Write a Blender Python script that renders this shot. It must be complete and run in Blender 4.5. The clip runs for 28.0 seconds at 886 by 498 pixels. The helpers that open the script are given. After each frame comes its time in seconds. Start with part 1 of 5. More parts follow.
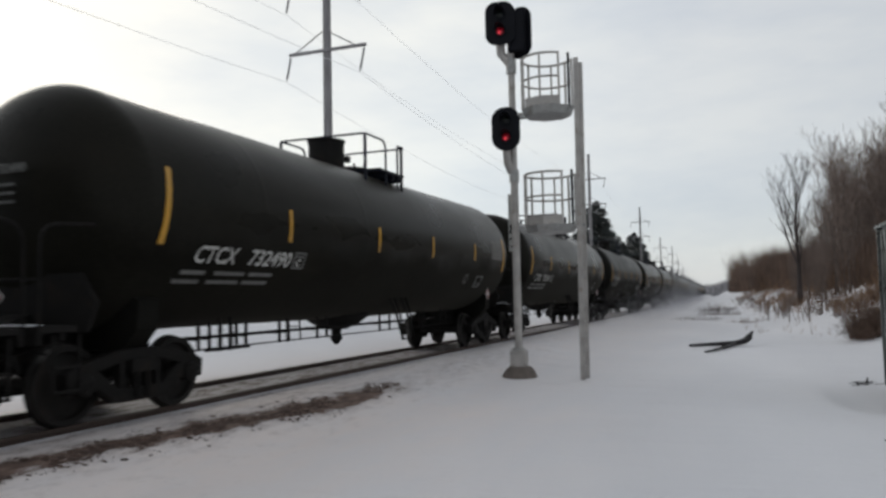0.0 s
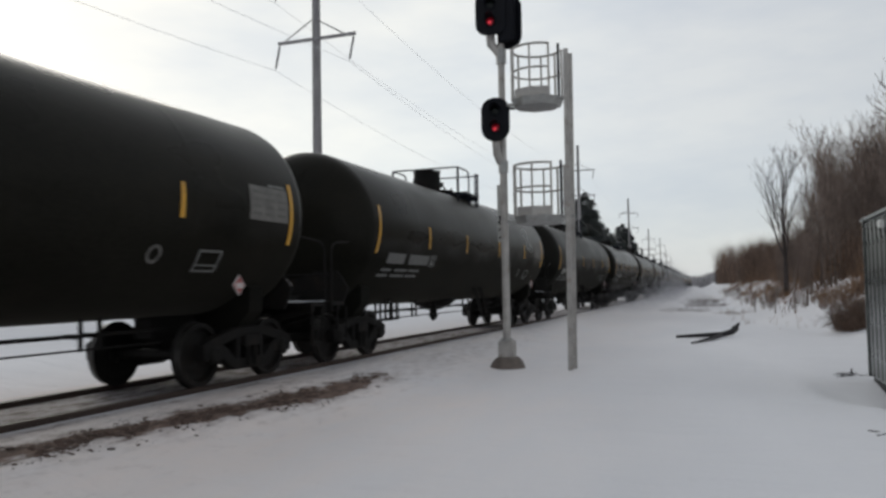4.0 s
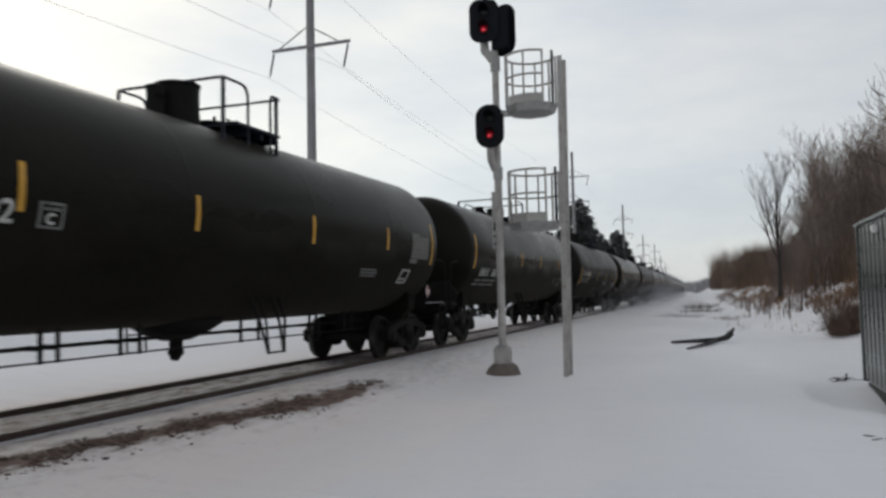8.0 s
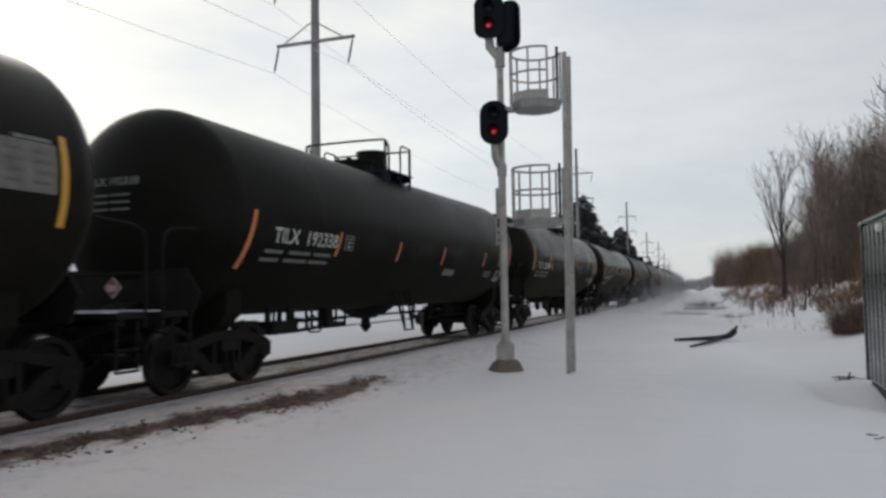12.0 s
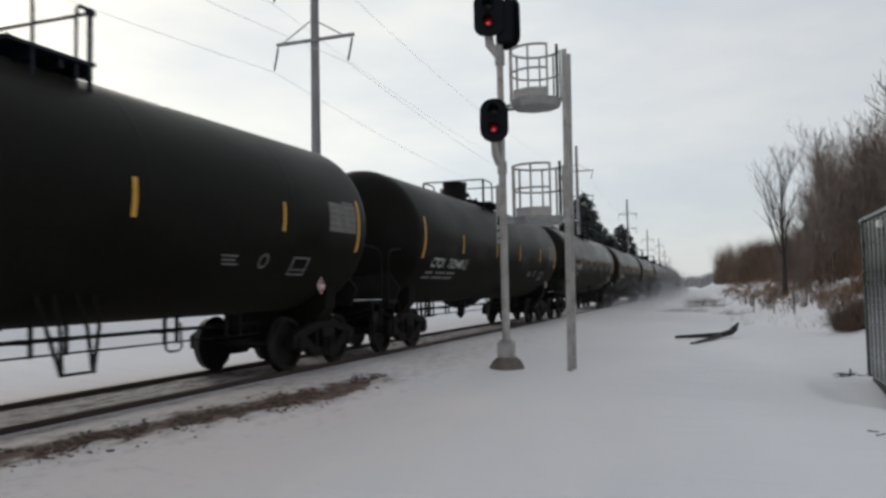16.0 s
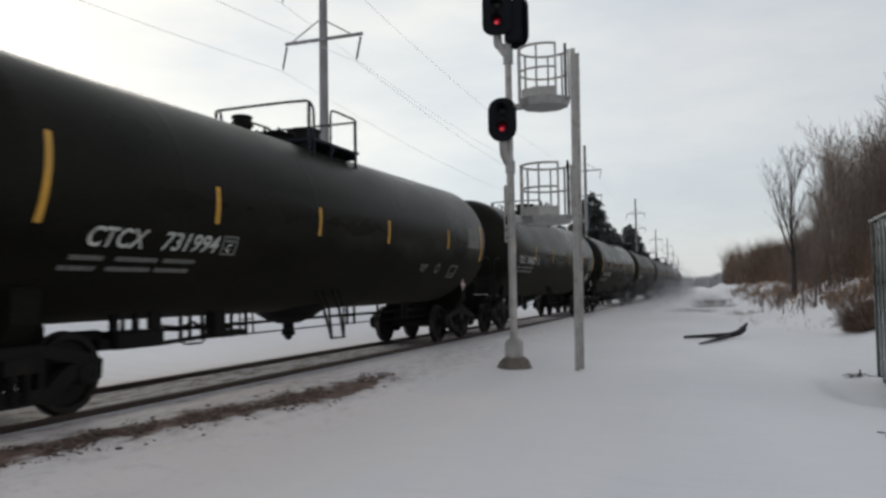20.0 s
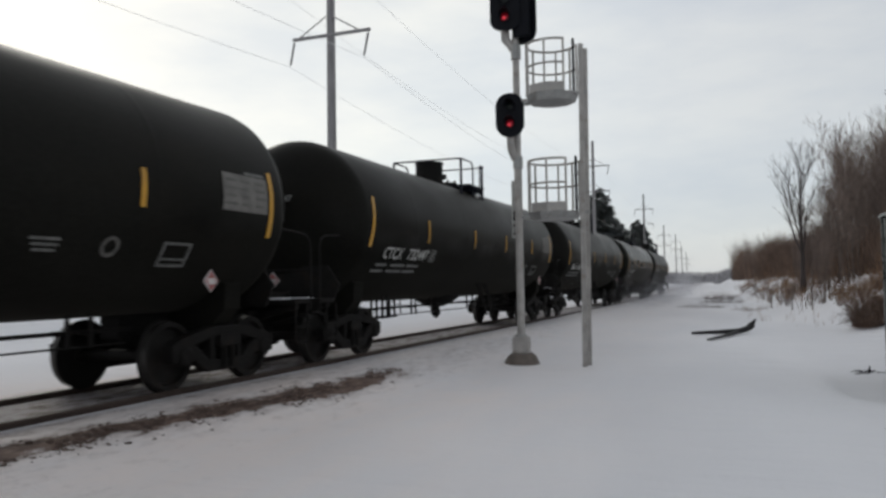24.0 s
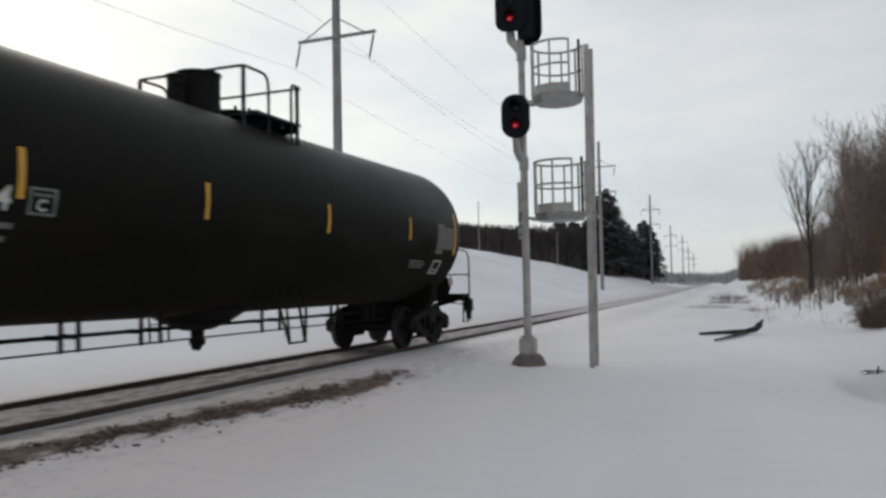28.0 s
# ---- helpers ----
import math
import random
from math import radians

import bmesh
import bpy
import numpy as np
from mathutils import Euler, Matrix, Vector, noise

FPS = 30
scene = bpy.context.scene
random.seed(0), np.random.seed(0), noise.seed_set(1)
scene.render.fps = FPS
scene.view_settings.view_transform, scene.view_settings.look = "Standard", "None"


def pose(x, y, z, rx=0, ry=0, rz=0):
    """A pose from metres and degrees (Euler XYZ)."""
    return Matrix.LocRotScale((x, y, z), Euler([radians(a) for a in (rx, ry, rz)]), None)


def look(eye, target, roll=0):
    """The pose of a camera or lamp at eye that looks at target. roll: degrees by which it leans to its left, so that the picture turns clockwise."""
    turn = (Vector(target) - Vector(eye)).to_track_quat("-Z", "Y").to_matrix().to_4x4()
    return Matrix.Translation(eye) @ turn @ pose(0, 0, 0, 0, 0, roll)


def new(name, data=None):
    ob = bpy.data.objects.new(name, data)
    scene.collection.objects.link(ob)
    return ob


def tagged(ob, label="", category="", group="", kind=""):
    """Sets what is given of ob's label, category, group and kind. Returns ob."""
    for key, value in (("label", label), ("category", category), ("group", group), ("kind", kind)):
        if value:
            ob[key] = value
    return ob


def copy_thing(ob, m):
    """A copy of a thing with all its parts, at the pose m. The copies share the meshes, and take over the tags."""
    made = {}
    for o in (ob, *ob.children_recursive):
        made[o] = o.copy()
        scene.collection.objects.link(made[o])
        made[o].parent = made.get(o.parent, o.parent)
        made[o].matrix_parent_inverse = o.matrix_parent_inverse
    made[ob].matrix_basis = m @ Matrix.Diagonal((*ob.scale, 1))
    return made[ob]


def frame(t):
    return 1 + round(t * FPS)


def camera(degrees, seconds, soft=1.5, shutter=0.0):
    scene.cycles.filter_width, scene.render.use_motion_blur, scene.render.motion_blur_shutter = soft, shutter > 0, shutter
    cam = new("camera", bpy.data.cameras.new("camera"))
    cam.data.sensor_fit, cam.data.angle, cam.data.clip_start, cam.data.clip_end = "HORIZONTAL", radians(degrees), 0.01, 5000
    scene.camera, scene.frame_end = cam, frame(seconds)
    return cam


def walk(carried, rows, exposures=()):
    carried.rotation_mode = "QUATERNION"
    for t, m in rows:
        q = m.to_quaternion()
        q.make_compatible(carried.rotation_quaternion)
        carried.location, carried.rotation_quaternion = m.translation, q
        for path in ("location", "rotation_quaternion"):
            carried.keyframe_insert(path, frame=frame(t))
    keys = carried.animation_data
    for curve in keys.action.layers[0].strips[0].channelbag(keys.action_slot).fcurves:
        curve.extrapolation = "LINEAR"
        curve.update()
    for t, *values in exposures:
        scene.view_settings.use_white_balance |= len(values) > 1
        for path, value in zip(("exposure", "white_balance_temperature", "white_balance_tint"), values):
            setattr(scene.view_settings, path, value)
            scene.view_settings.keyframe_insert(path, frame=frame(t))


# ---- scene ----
# x right, y ahead along the track, z up; the rail heads are at z = 0, the eye 1.35 m above them.
EYE = 1.348
SHAKE = [  # seconds, pitch, roll, yaw of the hand-held camera
    (0, 3.610, 1.232, 20.944), (0.5, 3.521, 0.943, 20.472), (1, 3.609, 1.172, 20.291), (1.5, 3.448, 1.212, 20.033),
    (2, 3.297, 0.975, 20.000), (2.5, 3.161, 0.799, 20.072), (3, 3.081, 0.988, 20.047), (3.5, 2.842, 1.052, 20.092),
    (5.5, 3.121, 0.726, 20.052), (6, 3.071, 0.736, 19.970), (6.5, 3.012, 0.880, 19.877), (7, 3.120, 1.034, 19.722),
    (7.5, 3.336, 1.251, 19.817), (8, 3.379, 1.270, 19.752), (8.5, 3.453, 1.314, 19.937), (9, 3.416, 1.316, 19.894),
    (9.5, 3.279, 1.156, 19.829), (10, 3.239, 1.364, 20.037), (10.5, 3.071, 1.149, 20.043), (11, 3.131, 1.225, 19.991),
    (11.5, 2.989, 0.873, 20.101), (12, 3.095, 0.899, 19.985), (12.5, 3.059, 0.987, 20.055), (13, 3.038, 0.776, 20.053),
    (13.5, 3.127, 0.881, 20.000), (15.5, 3.110, 0.885, 20.295), (16, 2.953, 1.109, 20.036), (16.5, 2.697, 0.896, 20.103),
    (17, 2.923, 0.907, 20.349), (17.5, 2.827, 0.685, 20.390), (18, 2.827, 0.776, 20.733), (18.5, 2.767, 0.939, 20.545),
    (19, 2.727, 0.797, 20.739), (19.5, 2.641, 0.780, 20.752), (20, 2.908, 0.941, 20.605), (20.5, 2.812, 1.065, 20.649),
    (21, 2.734, 0.942, 20.835), (21.5, 2.739, 1.007, 20.975), (23.5, 2.520, 0.982, 20.935), (24, 2.603, 0.909, 21.158),
    (24.5, 2.693, 0.792, 20.952), (25, 2.692, 0.960, 21.241), (25.5, 2.739, 1.054, 21.272), (26, 2.659, 1.109, 21.245),
    (26.5, 2.687, 1.138, 21.254), (27, 2.670, 1.049, 21.413), (27.5, 2.745, 1.090, 21.600), (28, 2.714, 1.124, 21.626)]
cam = camera(59.4, 28.0, soft=2.9, shutter=0.12)
walk(cam, [(t, pose(0, 0, EYE, 90 + p, r, w)) for t, p, r, w in SHAKE])


# ---- world and sun: bright overcast, thinner towards the left ----
def tree(material_or_world):
    material_or_world.use_nodes = True
    nt = material_or_world.node_tree
    nt.nodes.clear()
    return nt


def node(nt, kind, **values):
    n = nt.nodes.new(kind)
    for key, value in values.items():
        n.inputs[key.replace("_", " ")].default_value = value
    return n


def ramp(nt, source, stops):
    n = nt.nodes.new("ShaderNodeValToRGB")
    while len(n.color_ramp.elements) < len(stops):
        n.color_ramp.elements.new(0.5)
    for e, (at, c) in zip(n.color_ramp.elements, stops):
        e.position, e.color = at, (*c, 1) if len(c) == 3 else c
    nt.links.new(source, n.inputs[0])
    return n.outputs[0]


def mix(nt, a, b, fac, blend="MIX"):
    n = nt.nodes.new("ShaderNodeMix")
    n.data_type, n.blend_type = "RGBA", blend
    for sock, value in ((n.inputs[0], fac), (n.inputs[6], a), (n.inputs[7], b)):
        if isinstance(value, bpy.types.NodeSocket):
            nt.links.new(value, sock)
        elif isinstance(value, (int, float)):
            sock.default_value = value
        else:
            sock.default_value = (*value, 1)
    return n.outputs[2]


def make_world():
    world = bpy.data.worlds.new("overcast_sky")
    scene.world = world
    nt = tree(world)
    where = nt.nodes.new("ShaderNodeTexCoord").outputs["Generated"]
    sky = nt.nodes.new("ShaderNodeTexSky")
    sky.sky_type, sky.sun_disc = "NISHITA", False
    sky.sun_elevation, sky.sun_rotation = radians(24), radians(-62)
    # brightness falls off away from the veiled sun
    dot = nt.nodes.new("ShaderNodeVectorMath")
    dot.operation = "DOT_PRODUCT"
    dot.inputs[1].default_value = (-0.70, 0.62, 0.36)
    nt.links.new(where, dot.inputs[0])
    veil = ramp(nt, dot.outputs["Value"], [(0.0, (0.47, 0.48, 0.485)), (0.40, (0.555, 0.565, 0.57)), (0.74, (0.622, 0.635, 0.645)),
                                           (0.86, (0.75, 0.757, 0.735)), (1.0, (0.835, 0.822, 0.765))])
    # long flat cloud bands
    mapping = nt.nodes.new("ShaderNodeMapping")
    mapping.inputs["Scale"].default_value = (1.0, 1.0, 3.2)
    mapping.inputs["Rotation"].default_value = (0.0, 0.22, 0.3)
    nt.links.new(where, mapping.inputs[0])
    cloud = node(nt, "ShaderNodeTexNoise", Scale=3.4, Detail=6.0, Roughness=0.56)
    nt.links.new(mapping.outputs[0], cloud.inputs["Vector"])
    bands = ramp(nt, cloud.outputs["Fac"], [(0.34, (0.87, 0.90, 0.945)), (0.66, (1.09, 1.08, 1.05))])
    clouds = mix(nt, veil, bands, 1.0, "MULTIPLY")
    # the lowest degrees are bluer
    sep = nt.nodes.new("ShaderNodeSeparateXYZ")
    nt.links.new(where, sep.inputs[0])
    low = ramp(nt, sep.outputs["Z"], [(0.0, (0.93, 0.957, 0.995)), (0.20, (1.0, 1.0, 1.0))])
    clouds = mix(nt, clouds, low, 1.0, "MULTIPLY")
    thin = nt.nodes.new("ShaderNodeBackground")
    thin.inputs["Strength"].default_value = 0.02
    nt.links.new(sky.outputs[0], thin.inputs[0])
    over = nt.nodes.new("ShaderNodeBackground")
    over.inputs["Strength"].default_value = 0.97
    nt.links.new(clouds, over.inputs[0])
    both = nt.nodes.new("ShaderNodeAddShader")
    out = nt.nodes.new("ShaderNodeOutputWorld")
    nt.links.new(thin.outputs[0], both.inputs[0])
    nt.links.new(over.outputs[0], both.inputs[1])
    nt.links.new(both.outputs[0], out.inputs[0])


make_world()
sun = new("sun", bpy.data.lights.new("sun", "SUN"))
sun.data.energy, sun.data.angle, sun.data.color = 0.5, radians(25), (1.0, 0.95, 0.87)
sun.matrix_basis = look((0, 0, 0), (0.70, -0.62, -0.42))
scene.view_settings.exposure = 0.0


# ---- materials ----
MATS = {}


def material(name, base, rough=0.6, metal=0.0, spread=0.25, scale=6.0, fine=60.0, bump=0.0, dirt=None, dirt_at=(0.55, 0.75), dirt_scale=1.5,
             spec=0.5, stretch=(1, 1, 1), glow=0.0, island=0.0, film=0.0):
    """Paint, metal, wood or earth: base colour varied at two scales, with stains and a fine relief."""
    if name in MATS:
        return MATS[name]
    m = bpy.data.materials.new(name)
    nt = tree(m)
    where = nt.nodes.new("ShaderNodeTexCoord").outputs["Object"]
    mapping = nt.nodes.new("ShaderNodeMapping")
    mapping.inputs["Scale"].default_value = stretch
    nt.links.new(where, mapping.inputs[0])
    where = mapping.outputs[0]
    bs = nt.nodes.new("ShaderNodeBsdfPrincipled")
    coarse = node(nt, "ShaderNodeTexNoise", Scale=scale, Detail=4.0)
    grain = node(nt, "ShaderNodeTexNoise", Scale=fine, Detail=3.0)
    for n in (coarse, grain):
        nt.links.new(where, n.inputs["Vector"])
    lo, hi = [max(0, c * (1 - spread)) for c in base], [c * (1 + spread) for c in base]
    colour = ramp(nt, coarse.outputs["Fac"], [(0.3, lo), (0.7, hi)])
    speck = ramp(nt, grain.outputs["Fac"], [(0.3, [1 - spread * 0.5] * 3), (0.7, [1 + spread * 0.5] * 3)])
    colour = mix(nt, colour, speck, 1.0, "MULTIPLY")
    if dirt:
        stain = node(nt, "ShaderNodeTexNoise", Scale=dirt_scale, Detail=6.0, Roughness=0.65)
        nt.links.new(where, stain.inputs["Vector"])
        mask = ramp(nt, stain.outputs["Fac"], [(dirt_at[0], (0, 0, 0)), (dirt_at[1], (1, 1, 1))])
        colour = mix(nt, colour, dirt, mask)
    if island:
        geo = nt.nodes.new("ShaderNodeNewGeometry")
        tone = ramp(nt, geo.outputs["Random Per Island"], [(0, [1 - island] * 3), (1, [1 + island] * 3)])
        colour = mix(nt, colour, tone, 1.0, "MULTIPLY")
    info = nt.nodes.new("ShaderNodeObjectInfo")
    tone = ramp(nt, info.outputs["Random"], [(0, (0.92, 0.92, 0.92)), (1, (1.08, 1.08, 1.08))])
    colour = mix(nt, colour, tone, 1.0, "MULTIPLY")
    nt.links.new(colour, bs.inputs["Base Color"])
    gloss = ramp(nt, coarse.outputs["Fac"], [(0.3, [max(0.04, rough - 0.08)] * 3), (0.7, [min(1, rough + 0.1)] * 3)])
    nt.links.new(gloss, bs.inputs["Roughness"])
    bs.inputs["Metallic"].default_value = metal
    bs.inputs["Specular IOR Level"].default_value = spec
    if film:
        bs.inputs["Sheen Weight"].default_value = film
        bs.inputs["Sheen Roughness"].default_value = 0.35
        bs.inputs["Sheen Tint"].default_value = (1.0, 0.94, 0.84, 1)
    if glow:
        bs.inputs["Emission Color"].default_value = (*base, 1)
        bs.inputs["Emission Strength"].default_value = glow
    if bump:
        b = node(nt, "ShaderNodeBump", Strength=bump, Distance=0.02)
        nt.links.new(grain.outputs["Fac"], b.inputs["Height"])
        nt.links.new(b.outputs[0], bs.inputs["Normal"])
    out = nt.nodes.new("ShaderNodeOutputMaterial")
    nt.links.new(bs.outputs[0], out.inputs[0])
    MATS[name] = m
    return m




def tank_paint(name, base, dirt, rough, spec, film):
    """Black tank paint, glossier above, rougher and less specular with a ragged upper edge over the lower half."""
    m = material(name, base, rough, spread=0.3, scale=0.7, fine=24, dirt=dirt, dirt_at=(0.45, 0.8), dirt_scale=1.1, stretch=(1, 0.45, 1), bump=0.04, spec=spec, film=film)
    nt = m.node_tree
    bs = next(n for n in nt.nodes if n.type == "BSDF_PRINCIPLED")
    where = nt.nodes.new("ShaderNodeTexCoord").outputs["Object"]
    edge_noise = node(nt, "ShaderNodeTexNoise", Scale=0.55, Detail=5.0, Roughness=0.55)
    nt.links.new(where, edge_noise.inputs["Vector"])
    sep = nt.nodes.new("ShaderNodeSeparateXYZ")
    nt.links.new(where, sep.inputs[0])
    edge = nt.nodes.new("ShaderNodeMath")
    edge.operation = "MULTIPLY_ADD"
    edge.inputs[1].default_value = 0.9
    nt.links.new(edge_noise.outputs["Fac"], edge.inputs[0])
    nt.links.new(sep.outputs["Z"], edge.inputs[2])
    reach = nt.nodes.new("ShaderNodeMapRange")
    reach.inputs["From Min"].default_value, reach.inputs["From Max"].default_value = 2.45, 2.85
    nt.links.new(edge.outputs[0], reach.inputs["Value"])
    upper_mask = reach.outputs[0]
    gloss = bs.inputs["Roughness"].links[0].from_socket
    nt.links.new(mix(nt, (0.8, 0.8, 0.8), gloss, upper_mask), bs.inputs["Roughness"])
    nt.links.new(mix(nt, (0.02, 0.02, 0.02), (spec, spec, spec), upper_mask), bs.inputs["Specular IOR Level"])
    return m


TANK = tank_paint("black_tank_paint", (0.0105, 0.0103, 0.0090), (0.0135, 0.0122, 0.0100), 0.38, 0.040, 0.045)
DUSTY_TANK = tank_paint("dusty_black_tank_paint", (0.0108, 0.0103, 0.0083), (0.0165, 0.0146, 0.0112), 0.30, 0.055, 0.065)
GEAR = material("sooty_cast_steel", (0.0098, 0.0090, 0.0084), 0.75, spread=0.35, scale=5, dirt=(0.021, 0.0155, 0.012), dirt_scale=3, bump=0.3, spec=0.15)
WHEEL = material("wheel_steel", (0.0105, 0.0092, 0.0084), 0.65, 0.15, scale=8, dirt=(0.024, 0.0175, 0.0135), bump=0.1, spec=0.25)
TREAD = material("polished_tread", (0.06, 0.057, 0.054), 0.5, 0.7)
BLACK_RAIL = material("black_handrail_paint", (0.008, 0.010, 0.018), 0.5, spread=0.3, spec=0.25)
YELLOW = material("yellow_reflective_tape", (0.55, 0.29, 0.03), 0.4, spread=0.12, scale=3, dirt=(0.20, 0.11, 0.03), dirt_scale=2.5)
WHITE_TAPE = material("white_lettering_paint", (0.46, 0.455, 0.43), 0.55, spread=0.15, scale=4, dirt=(0.16, 0.155, 0.14), dirt_scale=3)
GREY_LETTER = material("faded_lettering_paint", (0.125, 0.125, 0.118), 0.6, spread=0.35, scale=12)
PANEL_GREY = material("grey_stencil_panel", (0.135, 0.128, 0.118), 0.6, spread=0.3, scale=5)
PLACARD_RED = material("placard_red", (0.28, 0.065, 0.06), 0.5, spread=0.15)
PLACARD_WHITE = material("placard_white", (0.52, 0.48, 0.47), 0.5, spread=0.1)
RAIL_STEEL = material("rusty_rail_steel", (0.060, 0.040, 0.032), 0.65, 0.3, scale=4, dirt=(0.11, 0.085, 0.07), dirt_scale=3, bump=0.2, stretch=(1, 0.2, 1))
RAIL_HEAD = material("worn_rail_head", (0.062, 0.050, 0.045), 0.65, 0.3, spec=0.25, stretch=(1, 0.1, 1))
GALV = material("galvanised_steel", (0.36, 0.36, 0.35), 0.5, 0.35, spread=0.22, scale=5, fine=40, dirt=(0.20, 0.18, 0.15), dirt_scale=4)
ALU = material("weathered_aluminium_paint", (0.41, 0.39, 0.37), 0.55, 0.2, spread=0.2, scale=4, dirt=(0.26, 0.22, 0.18), dirt_scale=5)
SIGNAL_BLACK = material("signal_black_paint", (0.006, 0.0066, 0.010), 0.55, spread=0.25, spec=0.15)
LENS_DARK = material("unlit_lens_glass", (0.006, 0.009, 0.008), 0.3, spread=0.1, spec=0.3)
LENS_RED = material("lit_red_lens", (0.30, 0.006, 0.018), 0.25, spread=0.02, glow=0.07)
LENS_CORE = material("lit_red_lamp", (0.9, 0.05, 0.075), 0.3, spread=0.02, glow=0.42)
CONCRETE = material("stained_concrete", (0.15, 0.125, 0.11), 0.85, spread=0.25, scale=6, dirt=(0.12, 0.095, 0.075), dirt_scale=3, bump=0.4)
WOOD_POLE = material("weathered_pole_wood", (0.25, 0.24, 0.245), 0.8, spread=0.25, scale=2, fine=30, stretch=(4, 4, 0.4), bump=0.2)
INSULATOR = material("grey_insulator", (0.12, 0.115, 0.13), 0.3, spread=0.1)
WIRE = material("aluminium_conductor", (0.75, 0.75, 0.76), 0.5, 0.3, spread=0.1)
BARK = material("grey_brown_bark", (0.14, 0.108, 0.092), 0.9, spread=0.35, scale=3, fine=40, island=0.25)
DARK_BARK = material("dark_bark", (0.058, 0.047, 0.045), 0.9, spread=0.3, scale=3, fine=40, island=0.2)
TWIG = material("bare_twigs", (0.185, 0.142, 0.122), 0.9, spread=0.3, scale=0.6, island=0.35)
GREY_TWIG = material("grey_weed_stalks", (0.16, 0.13, 0.12), 0.9, spread=0.35, scale=0.4, island=0.4)
RED_TWIG = material("reddish_brush", (0.140, 0.093, 0.070), 0.9, spread=0.4, scale=0.25, island=0.55)
DRY_GRASS = material("dry_tan_grass", (0.25, 0.150, 0.085), 0.9, spread=0.4, scale=0.35, island=0.45)
PINE = material("pine_needles", (0.036, 0.043, 0.041), 0.85, spread=0.35, scale=0.4, island=0.4)
# wood far down the line, base colour lightened to stand for aerial haze
HAZY_WOOD = material("haze_pale_far_wood", (0.30, 0.295, 0.31), 0.95, spread=0.25, scale=0.15, island=0.3)
GREY_WOOD = material("far_bare_wood", (0.066, 0.055, 0.052), 0.95, spread=0.3, scale=0.15, island=0.35)
DEAD_WOOD = material("dark_wet_branch", (0.009, 0.008, 0.010), 0.7, spread=0.3, scale=6, bump=0.3)
SOIL = material("brown_frozen_soil", (0.098, 0.065, 0.052), 0.95, spread=0.4, scale=7, fine=40, bump=0.5, island=0.3)
CABINET = material("ribbed_galvanised_sheet", (0.19, 0.20, 0.195), 0.28, 0.9, spread=0.15, scale=2, dirt=(0.17, 0.17, 0.165), dirt_scale=1.5)
CABINET_DARK = material("dark_base_frame", (0.03, 0.03, 0.03), 0.8)
SIGN_YELLOW = material("yellow_notice", (0.52, 0.36, 0.08), 0.5, spread=0.1)
GREY_PLATE = material("weathered_white_plate", (0.42, 0.42, 0.40), 0.6, spread=0.15)
LAMP_WHITE = material("white_lamp_cover", (0.8, 0.8, 0.78), 0.3, spread=0.05)


